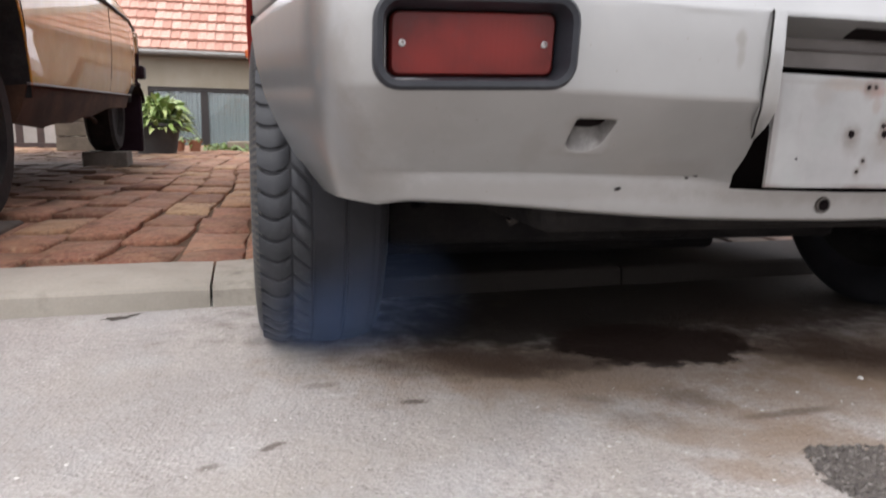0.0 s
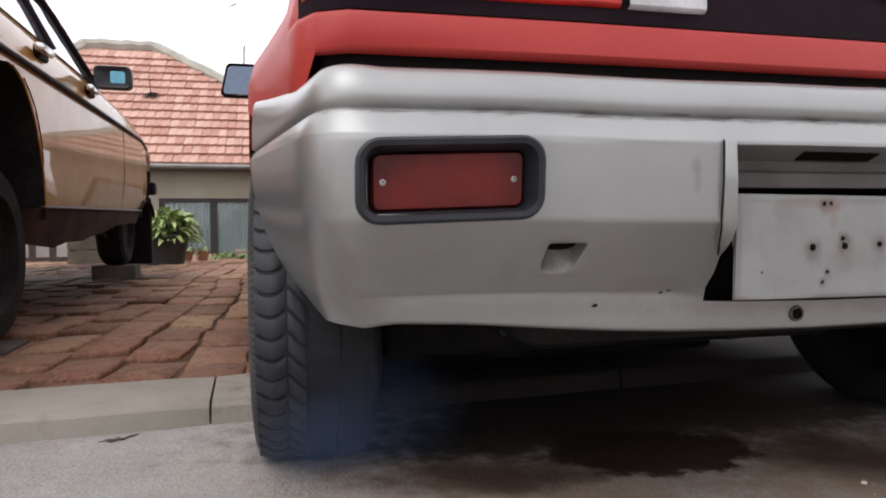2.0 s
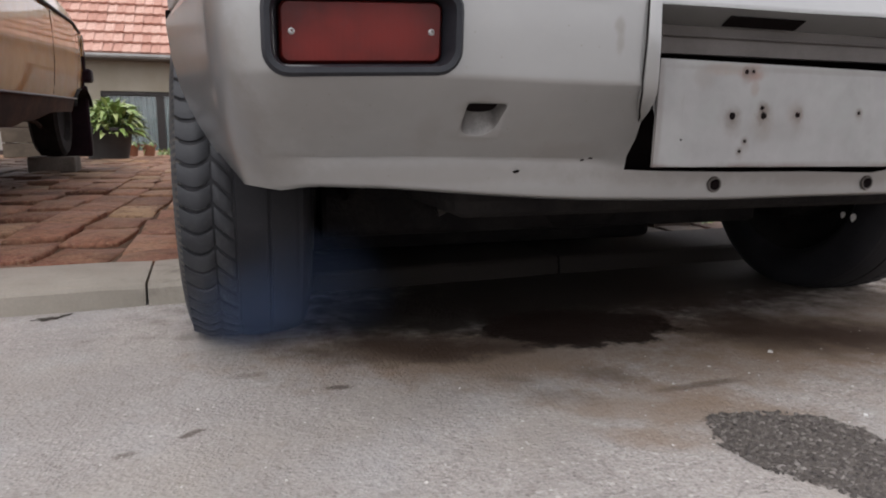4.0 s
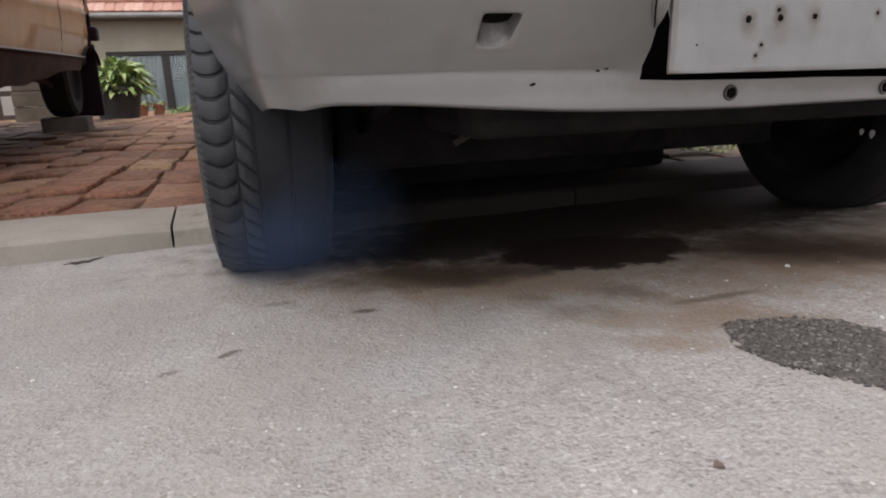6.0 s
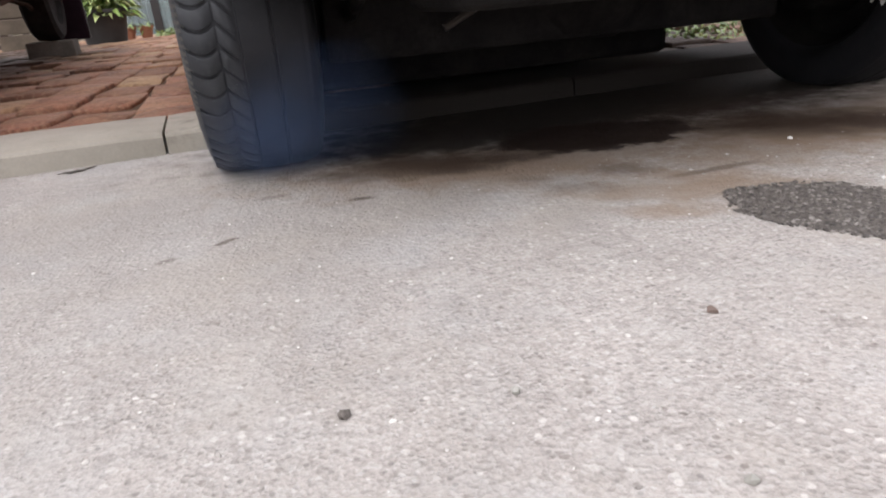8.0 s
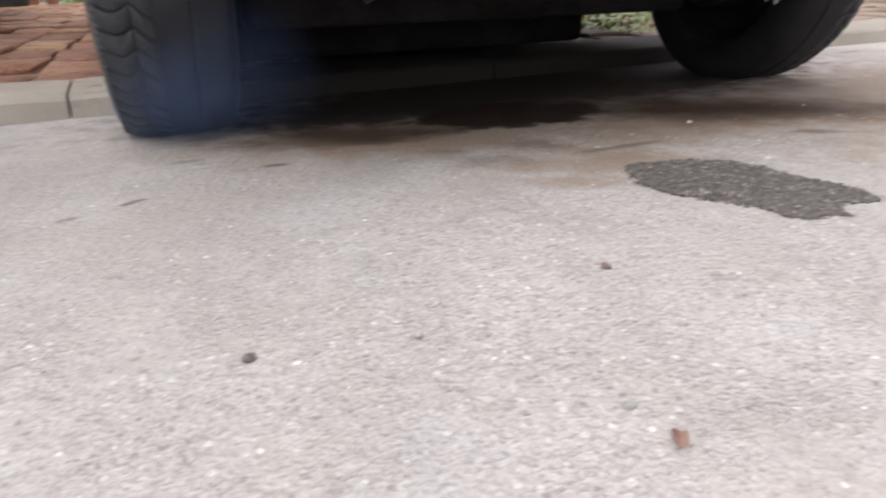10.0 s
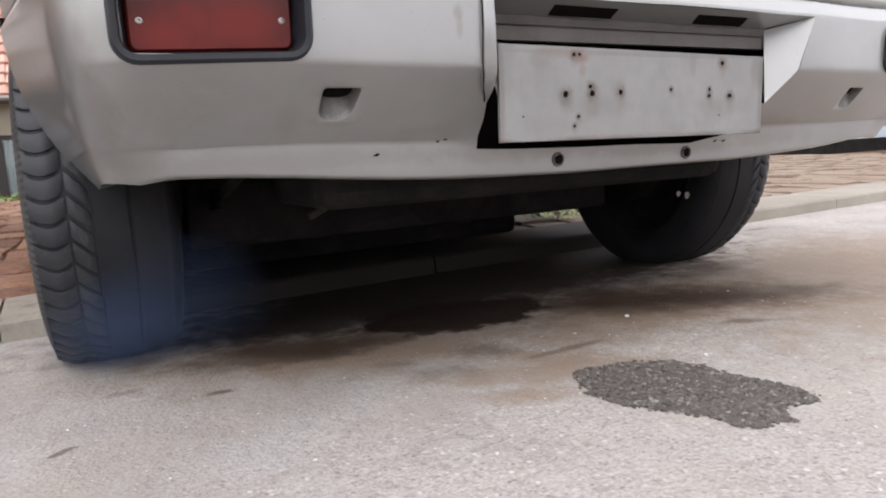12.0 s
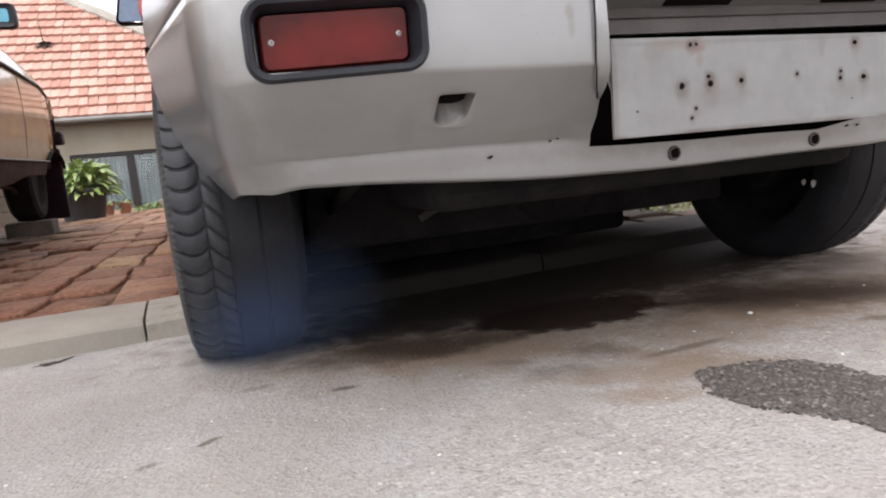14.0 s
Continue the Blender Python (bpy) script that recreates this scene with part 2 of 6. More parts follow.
def make_silver():
    s = Nodes("silver_bumper_paint")
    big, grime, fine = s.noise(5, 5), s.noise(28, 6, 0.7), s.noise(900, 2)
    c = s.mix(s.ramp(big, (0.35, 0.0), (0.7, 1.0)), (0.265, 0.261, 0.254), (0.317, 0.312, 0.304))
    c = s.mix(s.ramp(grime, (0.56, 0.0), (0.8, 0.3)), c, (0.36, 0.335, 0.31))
    # marks and smudges; those at the corner also paint in its dark reflection
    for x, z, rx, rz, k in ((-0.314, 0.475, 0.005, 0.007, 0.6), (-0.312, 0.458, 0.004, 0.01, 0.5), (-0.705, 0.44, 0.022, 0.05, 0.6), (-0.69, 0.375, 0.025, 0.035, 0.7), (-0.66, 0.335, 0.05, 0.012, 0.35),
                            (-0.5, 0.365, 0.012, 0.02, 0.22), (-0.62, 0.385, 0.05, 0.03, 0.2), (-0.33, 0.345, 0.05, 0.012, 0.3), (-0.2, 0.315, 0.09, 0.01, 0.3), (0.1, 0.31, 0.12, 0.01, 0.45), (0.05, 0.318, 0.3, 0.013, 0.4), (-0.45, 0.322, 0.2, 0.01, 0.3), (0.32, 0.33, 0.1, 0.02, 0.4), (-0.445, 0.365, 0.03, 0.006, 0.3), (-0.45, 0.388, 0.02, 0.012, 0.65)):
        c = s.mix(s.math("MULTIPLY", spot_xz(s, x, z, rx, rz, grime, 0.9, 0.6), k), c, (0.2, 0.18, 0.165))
    streak = s.noise(26, 6, 0.7, (1, 1, 0.3))
    for x, z, rx, rz, k in ((-0.75, 0.42, 0.045, 0.07, 0.75), (-0.765, 0.47, 0.05, 0.03, 0.5), (-0.72, 0.37, 0.04, 0.05, 0.6)):  # scuffed corner; the grey also imitates its neutral reflection
        c = s.mix(s.math("MULTIPLY", spot_xz(s, x, z, rx, rz, streak, 0.8, 0.8), k), c, (0.25, 0.26, 0.275))
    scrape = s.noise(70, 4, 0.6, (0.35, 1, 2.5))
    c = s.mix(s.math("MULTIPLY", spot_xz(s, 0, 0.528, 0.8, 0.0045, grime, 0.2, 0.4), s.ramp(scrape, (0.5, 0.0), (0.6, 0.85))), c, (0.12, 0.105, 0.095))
    specks = s.cells(60)
    c = s.mix(s.ramp(specks, (0.035, 0.6), (0.06, 0.0)), c, (0.2, 0.17, 0.15))
    s.set(Base_Color=c, Metallic=0.68, Roughness=s.math("MULTIPLY_ADD", big, 0.1, 0.4), Coat_Weight=0.7, Coat_Roughness=0.1)
    s.set(Normal=s.bump(s.noise(9, 2), 0.1, 0.004))
    return s.mat


# place and radius of the plate board's screw holes, drawn as black discs
HOLES = [(-0.148, 0.388, 0.0062), (-0.104, 0.389, 0.0062), (-0.107, 0.3975, 0.004), (-0.054, 0.39, 0.0048), (0.041, 0.3935, 0.0032), (0.12, 0.3845, 0.004), (0.1205, 0.3935, 0.003), (0.164, 0.3845, 0.0052),
         (0.146, 0.431, 0.0048), (-0.134, 0.437, 0.0035), (-0.125, 0.4375, 0.0026), (-0.127, 0.3595, 0.003), (-0.1335, 0.348, 0.0028), (-0.214, 0.361, 0.0018), (0.142, 0.356, 0.0018)]


def make_white_board():
    s = Nodes("scuffed_white_board")
    big, smear, fine = s.noise(14, 5), s.noise(45, 6, 0.7, (1, 1, 0.35)), s.noise(400, 2)
    c = s.mix(s.ramp(big, (0.35, 0.0), (0.7, 1.0)), (0.185, 0.179, 0.175), (0.23, 0.223, 0.218))
    c = s.mix(s.ramp(smear, (0.58, 0.0), (0.78, 0.55)), c, (0.15, 0.135, 0.122))
    c = s.mix(s.ramp(s.noise(8, 5, 0.65), (0.5, 0.0), (0.7, 0.5)), c, (0.25, 0.255, 0.24))
    for x, z, rx, rz, k, col in ((-0.126, 0.4365, 0.016, 0.0085, 0.75, (0.17, 0.0723, 0.051)), (-0.12, 0.419, 0.005, 0.008, 0.4, (0.17, 0.111, 0.085)), (-0.147, 0.3785, 0.009, 0.006, 0.6, (0.128, 0.119, 0.111)),
                              (-0.104, 0.38, 0.016, 0.018, 0.5, (0.175, 0.155, 0.14)), (-0.058, 0.392, 0.012, 0.012, 0.5, (0.17, 0.145, 0.13)), (0.148, 0.43, 0.012, 0.01, 0.55, (0.17, 0.14, 0.12)),
                              (0.118, 0.372, 0.03, 0.008, 0.4, (0.18, 0.17, 0.16)), (0.225, 0.42, 0.014, 0.02, 0.5, (0.15, 0.135, 0.125)), (0.0, 0.327, 0.25, 0.007, 0.45, (0.125, 0.105, 0.095)), (-0.247, 0.38, 0.006, 0.08, 0.5, (0.125, 0.105, 0.095)), (-0.16, 0.439, 0.03, 0.006, 0.6, (0.187, 0.145, 0.119)), (0.238, 0.38, 0.009, 0.08, 0.6, (0.115, 0.1, 0.09)), (0.16, 0.37, 0.05, 0.014, 0.4, (0.155, 0.145, 0.138)), (-0.09, 0.372, 0.05, 0.012, 0.4, (0.155, 0.145, 0.138)), (0.085, 0.43, 0.006, 0.014, 0.4, (0.165, 0.145, 0.13)), (-0.19, 0.43, 0.012, 0.012, 0.4, (0.165, 0.145, 0.13)), (0.0, 0.44, 0.25, 0.003, 0.4, (0.14, 0.125, 0.115))):
        c = s.mix(s.math("MULTIPLY", spot_xz(s, x, z, rx, rz, smear, 0.7, 0.5), k), c, col)
    blot = s.noise(22, 5, 0.7)
    c = s.mix(s.ramp(blot, (0.5, 0.0), (0.68, 0.5)), c, (0.2, 0.205, 0.195))
    halo = s.noise(90, 4, 0.7)
    for x, z, r in HOLES:
        if r > 0.0025:
            c = s.mix(s.math("MULTIPLY", spot_xz(s, x, z, r * 1.5, r * 1.5, halo, 0.9, 0.7), 0.6), c, (0.06, 0.035, 0.025))
            c = s.mix(s.math("MULTIPLY", spot_xz(s, x + 0.002, z - r * 1.6, r * 1.5, r * 2.2, halo, 0.9, 0.8), 0.3), c, (0.13, 0.105, 0.09))
    for x, z in ((-0.2475, 0.327), (-0.13, 0.327), (-0.05, 0.3265), (0.12, 0.3255), (0.2375, 0.325)):
        c = s.mix(s.math("MULTIPLY", spot_xz(s, x, z, 0.035, 0.006, blot, 0.9, 0.6), 0.8), c, (0.1, 0.07, 0.06))
    s.set(Base_Color=c, Roughness=0.5, Normal=s.bump(fine, 0.1, 0.0006))
    return s.mat


def make_brick(name, per_object):
    s = Nodes(name)
    r = s.random() if per_object else s.island()
    shift = s.n.new("ShaderNodeVectorMath")
    shift.operation = "ADD"
    s.l.new(s.coord, shift.inputs[0])
    s.l.new(s.math("MULTIPLY", r, 57.0), shift.inputs[1])
    s.coord = shift.outputs[0]
    big, grain = s.noise(7, 5), s.noise(60, 5, 0.7)
    c = s.ramp(r, (0.0, (0.15, 0.064, 0.041)), (0.3, (0.25, 0.11, 0.07)), (0.55, (0.31, 0.15, 0.094)), (0.8, (0.34, 0.2, 0.115)), (1.0, (0.42, 0.285, 0.165)))
    c = s.mix(s.ramp(big, (0.45, 0.0), (0.7, 0.6)), c, (0.29, 0.18, 0.105))
    c = s.mix(s.ramp(s.noise(15, 6, 0.75), (0.47, 0.0), (0.62, 0.7)), c, (0.1, 0.045, 0.028))
    c = s.mix(s.ramp(s.noise(24, 5, 0.7), (0.58, 0.0), (0.7, 0.55)), c, (0.4, 0.27, 0.17))
    c = s.mix(s.ramp(grain, (0.5, 0.0), (0.68, 0.55)), c, (0.07, 0.038, 0.026))
    c = s.mix(s.ramp(s.noise(90, 4, 0.7), (0.52, 0.0), (0.68, 0.6)), c, (0.46, 0.3, 0.19))
    c = s.mix(s.ramp(s.noise(3, 3), (0.4, 0.0), (0.7, 0.35)), c, (0.33, 0.24, 0.17))
    place = s.n.new("ShaderNodeNewGeometry").outputs["Position"]
    was, s.coord = s.coord, place
    # shade beneath the sedan and the red car, put into the brick colour
    painted_shade = blob(s, -2.62, 4.3, 1.0, 3.7, 3, 0.35, s.noise(4, 5), 0.5)
    car_shade = blob(s, 0.2, 1.75, 0.95, 0.8, 0, 0.25, s.noise(4, 5), 0.4)
    dust = blob(s, 4.2, 3.2, 3.3, 5.0, 0, 0.15, s.noise(3, 4), 0.4)
    s.coord = was
    c = s.mix(s.math("MULTIPLY", dust, 0.75), c, (0.24, 0.2, 0.16))
    c = s.mix(s.math("MULTIPLY", painted_shade, 0.9), c, (0.035, 0.022, 0.016))
    c = s.mix(s.math("MULTIPLY", car_shade, 0.92), c, (0.014, 0.011, 0.009))
    s.set(Base_Color=c, Roughness=s.math("MULTIPLY_ADD", big, 0.4, 0.5), Specular_IOR_Level=0.15, Normal=s.bump(grain, 0.9, 0.006, s.bump(s.noise(16, 4), 0.7, 0.012)))
    return s.mat


def make_tile(name, per_object):
    s = Nodes(name)
    r = s.random() if per_object else s.island()
    grain = s.noise(9, 5)
    c = s.ramp(r, (0.0, (0.42, 0.225, 0.175)), (0.5, (0.505, 0.3, 0.24)), (1.0, (0.57, 0.37, 0.305)))
    c = s.mix(s.ramp(grain, (0.5, 0.0), (0.75, 0.5)), c, (0.27, 0.16, 0.11))
    c = s.mix(s.ramp(s.noise(3, 5, 0.7), (0.55, 0.0), (0.75, 0.5)), c, (0.5, 0.36, 0.29))
    s.set(Base_Color=c, Roughness=0.8, Specular_IOR_Level=0.15)
    return s.mat


def make_tyre():
    s = Nodes("worn_tyre_rubber")
    big, dust = s.noise(9, 4), s.noise(120, 4, 0.7)
    c = s.mix(s.ramp(big, (0.35, 0.0), (0.7, 1.0)), (0.016, 0.017, 0.02), (0.029, 0.03, 0.035))
    c = s.mix(s.ramp(dust, (0.5, 0.0), (0.75, 0.45)), c, (0.044, 0.044, 0.045))
    s.set(Base_Color=c, Specular_IOR_Level=0.4, Roughness=s.math("MULTIPLY_ADD", big, 0.2, 0.5), Normal=s.bump(dust, 0.3, 0.001))
    return s.mat


def make_dark_rubber():
    # smooth worn rubber, its colour lowered to hold the bumper's shade too
    s = Nodes("shaded_worn_rubber")
    big, dust = s.noise(9, 4), s.noise(120, 4, 0.7)
    c = s.mix(s.ramp(big, (0.35, 0.0), (0.7, 1.0)), (0.009, 0.009, 0.011), (0.018, 0.018, 0.021))
    c = s.mix(s.ramp(dust, (0.55, 0.0), (0.78, 0.4)), c, (0.03, 0.03, 0.03))
    s.set(Base_Color=c, Specular_IOR_Level=0.25, Roughness=s.math("MULTIPLY_ADD", big, 0.2, 0.5), Normal=s.bump(dust, 0.2, 0.001))
    return s.mat


def make_mustard():
    s = Nodes("faded_mustard_paint")
    big, grime = s.noise(2.5, 5), s.noise(9, 6, 0.7)
    c = s.mix(s.ramp(big, (0.35, 0.0), (0.7, 1.0)), (0.25, 0.112, 0.01), (0.31, 0.145, 0.016))
    c = s.mix(s.ramp(grime, (0.55, 0.0), (0.8, 0.4)), c, (0.2, 0.12, 0.05))
    s.set(Base_Color=c, Metallic=0.0, Specular_IOR_Level=0.2, Roughness=s.math("MULTIPLY_ADD", grime, 0.3, 0.34), Coat_Weight=0.75, Coat_Roughness=0.02, Coat_IOR=1.5)
    return s.mat


def make_lens(name, colour, rough=0.18, pale_patches=()):
    s = Nodes(name)
    ribs = s.n.new("ShaderNodeTexWave")
    ribs.bands_direction = "X"
    ribs.inputs["Scale"].default_value = 60
    s.l.new(s.coord, ribs.inputs["Vector"])
    soft = s.noise(11, 4)
    c = s.mix(s.ramp(soft, (0.4, 0.0), (0.65, 1.0)), colour, tuple(min(1, v * 1.9) for v in colour))
    c = s.mix(s.ramp(s.noise(60, 5, 0.7), (0.55, 0.0), (0.75, 0.4)), c, tuple(v * 0.5 + 0.02 for v in colour))
    for x, z, rx, rz in pale_patches:  # paler patch of the lens
        c = s.mix(s.math("MULTIPLY", spot_xz(s, x, z, rx, rz, soft, 0.5, 0.8), 0.8), c, tuple(min(1, v * 1.9) for v in colour))
    s.set(Base_Color=c, Roughness=rough, Normal=s.bump(ribs.outputs["Fac"], 0.06, 0.001), Coat_Weight=0.1, Specular_IOR_Level=0.3)
    return s.mat


def glass(name, tint, rough=0.02, alpha=0.25):
    s = Nodes(name)
    s.set(Base_Color=tint, Roughness=rough, Alpha=alpha, Specular_IOR_Level=0.9, Metallic=0.0)
    return s.mat


ASPHALT = make_asphalt()
SILVER = make_silver()
BOARD = make_white_board()
BRICK, BRICKS = make_brick("old_paving_brick", True), make_brick("old_paving_bricks", False)
TILE, TILES = make_tile("clay_roof_tile", True), make_tile("clay_roof_tiles", False)
TYRE, DARK_RUBBER = make_tyre(), make_dark_rubber()
MUSTARD = make_mustard()
RED = surface("faded_red_paint", (0.35, 0.027, 0.021), (0.385, 0.034, 0.028), 6, 0.45, 0, 0.01, 300, 0.0002, 0.08)
RED.node_tree.nodes["Principled BSDF"].inputs["Specular IOR Level"].default_value = 0.3
CONCRETE = surface("kerb_concrete", (0.27, 0.26, 0.235), (0.35, 0.335, 0.305), 3.5, 0.85, 0, 0.5, 150, 0.002)
DARK_CONCRETE = surface("dark_concrete", (0.06, 0.052, 0.044), (0.115, 0.1, 0.085), 7, 0.9, 0, 0.5, 90, 0.003)
SAND = surface("sandy_soil", (0.075, 0.046, 0.03), (0.14, 0.09, 0.058), 5, 0.95, 0, 0.8, 90, 0.006)
RUBBER = surface("grey_black_rubber", (0.014, 0.015, 0.019), (0.026, 0.027, 0.032), 20, 0.42, 0, 0.2, 300, 0.0006)
RUBBER.node_tree.nodes["Principled BSDF"].inputs["Specular IOR Level"].default_value = 0.3
BLACK = dull("black_plastic", (0.010, 0.0055, 0.0075), (0.017, 0.010, 0.0135), 10, 0.4, 0, 0.1, 300, 0.0004)
BLACK.node_tree.nodes["Principled BSDF"].inputs["Specular IOR Level"].default_value = 0.03
SIDEWALL = surface("dusty_sidewall", (0.06, 0.056, 0.051), (0.115, 0.107, 0.096), 14, 0.75, 0, 0.3, 150, 0.0008)
UNDER = dull("grimy_underbody", (0.011, 0.01, 0.0105), (0.026, 0.0235, 0.022), 9, 0.85, 0, 0.6, 80, 0.004)
RUST = surface("rusty_sill", (0.02, 0.0115, 0.008), (0.06, 0.032, 0.02), 6, 0.9, 0, 0.6, 70, 0.003)
RECESS = surface("dark_recess", (0.075, 0.064, 0.057), (0.12, 0.105, 0.097), 14, 0.5, 0.4, 0.02, 500, 0.0002)
# grimy silver, its colour also darkened against sky light on the pocket floor
POCKET = surface("grimy_silver_pocket", (0.12, 0.112, 0.105), (0.27, 0.26, 0.247), 30, 0.5, 0.6, 0.05, 400, 0.0003)
CHROME = plain("scratched_chrome", (0.62, 0.61, 0.6), 0.2, 1.0)
STEEL = plain("dull_steel", (0.35, 0.34, 0.33), 0.45, 0.9)
# flat black for paint chips and for the painted-in dark of gaps and holes
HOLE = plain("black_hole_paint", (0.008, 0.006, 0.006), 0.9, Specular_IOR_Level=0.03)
FOG_RED = make_lens("red_fog_lens", (0.07, 0.0055, 0.004), 0.4, ((-0.54, 0.462, 0.024, 0.02), (-0.615, 0.445, 0.015, 0.012)))
LAMP_RED = make_lens("red_lamp_lens", (0.3, 0.014, 0.01), 0.14)
LAMP_ORANGE = make_lens("orange_lamp_lens", (0.55, 0.125, 0.022), 0.14)
LAMP_WHITE = make_lens("white_lamp_lens", (0.27, 0.26, 0.265), 0.14)
GLASS = glass("window_glass", (0.35, 0.42, 0.42), 0.03, 0.35)
CAR_GLASS = glass("car_glass", (0.5, 0.55, 0.56), 0.02, 0.55)
MIRROR = plain("mirror_glass", (0.13, 0.155, 0.2), 0.04, 1.0)
PLASTER = surface("cream_plaster", (0.30, 0.265, 0.205), (0.36, 0.325, 0.265), 1.2, 0.9, 0, 0.4, 60, 0.004)
MORTAR = surface("ridge_mortar", (0.36, 0.335, 0.29), (0.48, 0.45, 0.395), 2.5, 0.9, 0, 0.5, 30, 0.01)
DARK_WOOD = surface("dark_brown_window_wood", (0.016, 0.012, 0.011), (0.03, 0.023, 0.02), 8, 0.5, 0, 0.3, 120, 0.001)
CURTAIN = surface("pale_green_curtain", (0.045, 0.055, 0.056), (0.11, 0.125, 0.122), 4, 0.9, 0, 0.3, 100, 0.002)
TERRACOTTA = surface("terracotta", (0.24, 0.1, 0.06), (0.3, 0.14, 0.085), 9, 0.8, 0, 0.3, 120, 0.001)
DARK_POT = surface("dark_plastic_pot", (0.014, 0.013, 0.013), (0.03, 0.027, 0.025), 9, 0.6, 0, 0.2, 120, 0.001)
STONE = surface("pale_stone_slab", (0.19, 0.155, 0.115), (0.26, 0.22, 0.17), 6, 0.9, 0, 0.6, 60, 0.004)
BLUEGREY = surface("blue_grey_car_paint", (0.2, 0.23, 0.26), (0.25, 0.28, 0.31), 3, 0.3, 0.2, 0.03, 300, 0.0004, 0.5)
LIGHTBLUE = plain("light_blue_trim", (0.5, 0.58, 0.64), 0.35)
FENCE_BROWN = surface("brown_fence_paint", (0.028, 0.015, 0.012), (0.055, 0.03, 0.024), 8, 0.7, 0, 0.3, 90, 0.002)
WHITE_WALL = surface("white_painted_wall", (0.72, 0.71, 0.69), (0.8, 0.79, 0.77), 1.5, 0.85, 0, 0.3, 60, 0.003)
BARK = surface("tree_bark", (0.09, 0.07, 0.055), (0.15, 0.12, 0.095), 6, 0.95, 0, 0.9, 40, 0.02)


def make_leaf(name, a, b, c):
    s = Nodes(name)
    col = s.ramp(s.island(), (0.0, a), (0.6, b), (1.0, c))
    s.set(Base_Color=col, Roughness=0.45)
    return s.mat


LEAF = make_leaf("glossy_leaves", (0.07, 0.12, 0.02), (0.2, 0.29, 0.07), (0.45, 0.5, 0.22))
GREEN = make_leaf("weeds", (0.06, 0.11, 0.02), (0.12, 0.19, 0.04), (0.22, 0.26, 0.08))
TREE_LEAF = make_leaf("tree_leaves", (0.03, 0.06, 0.015), (0.06, 0.1, 0.025), (0.1, 0.14, 0.04))

# ---- building blocks ----


def part(name, bm, material, parent=None, label="", smooth=False, sharp=38):
    """Links a bmesh, in world coordinates, as one mesh object under a thing or a part."""
    me = bpy.data.meshes.new(name)
    bmesh.ops.recalc_face_normals(bm, faces=bm.faces)
    bm.to_mesh(me)
    bm.free()
    me.materials.append(material)
    if smooth:
        me.shade_smooth()
        me.set_sharp_from_angle(angle=radians(sharp))
    ob = new(name, me)
    if parent is not None:
        ob.parent = parent
        if parent.type == "EMPTY":
            ob.matrix_parent_inverse = Matrix.Translation(-parent.location)
    if label:
        ob["label"] = label
    return ob


def thing(name, at, label, category, group="", kind=""):
    ob = new(name)
    ob.location = at
    ob.empty_display_size = 0.05
    return tagged(ob, label, category, group, kind)


def solo(name, bm, material, label, category="", group="", kind="", smooth=False):
    return tagged(part(name, bm, material, None, "", smooth), label, category, group, kind)


def box(x0, x1, y0, y1, z0, z1, bevel=0.0, seg=2, bm=None):
    own = bmesh.new()
    bmesh.ops.create_cube(own, size=1)
    for v in own.verts:
        v.co = ((x0 + x1) / 2 + v.co.x * (x1 - x0), (y0 + y1) / 2 + v.co.y * (y1 - y0), (z0 + z1) / 2 + v.co.z * (z1 - z0))
    if bevel:
        bmesh.ops.bevel(own, geom=own.edges[:], offset=bevel, segments=seg, affect="EDGES", profile=0.5)
    return join(bm, own)


def join(bm, own):
    """Adds own to bm, if there is one."""
    if bm is None:
        return own
    seen = {v: bm.verts.new(v.co) for v in own.verts}
    for f in own.faces:
        bm.faces.new([seen[v] for v in f.verts])
    own.free()
    return bm


def moved(bm, m):
    bmesh.ops.transform(bm, matrix=m, verts=bm.verts)
    return bm


def loft(rings, closed=True, caps=True, bm=None):
    bm = bm or bmesh.new()
    rows = [[bm.verts.new(p) for p in ring] for ring in rings]
    n = len(rows[0])
    for a, b in zip(rows, rows[1:]):
        for i in range(n if closed else n - 1):
            j = (i + 1) % n
            try:
                bm.faces.new((a[i], a[j], b[j], b[i]))
            except ValueError:
                pass
    if caps and closed:
        bm.faces.new(rows[0][::-1])
        bm.faces.new(rows[-1])
    return bm


def tube(points, r, n=8, bm=None):
    """A round bar along points; r may be a list."""
    pts = [Vector(p) for p in points]
    rings = []
    for i, p in enumerate(pts):
        d = (pts[min(i + 1, len(pts) - 1)] - pts[max(i - 1, 0)]).normalized()
        u = d.orthogonal().normalized()
        if abs(d.z) < 0.9:
            u = d.cross(Vector((0, 0, 1))).normalized()
        w = d.cross(u)
        rr = r[i] if isinstance(r, (list, tuple)) else r
        rings.append([p + rr * (math.cos(a) * u + math.sin(a) * w) for a in (2 * math.pi * k / n for k in range(n))])
    return loft(rings, bm=bm)


def lathe_x(profile, cy, cz, n=64, bm=None):
    """Turns (x, radius) pairs about an axis along x."""
    rings = [[(x, cy + r * math.sin(2 * math.pi * k / n), cz + r * math.cos(2 * math.pi * k / n)) for k in range(n)] for x, r in profile]
    return loft(rings, bm=bm)


def lathe_z(profile, cx, cy, n=24, bm=None):
    rings = [[(cx + r * math.cos(2 * math.pi * k / n), cy + r * math.sin(2 * math.pi * k / n), z) for k in range(n)] for r, z in profile]
    return loft(rings, bm=bm)


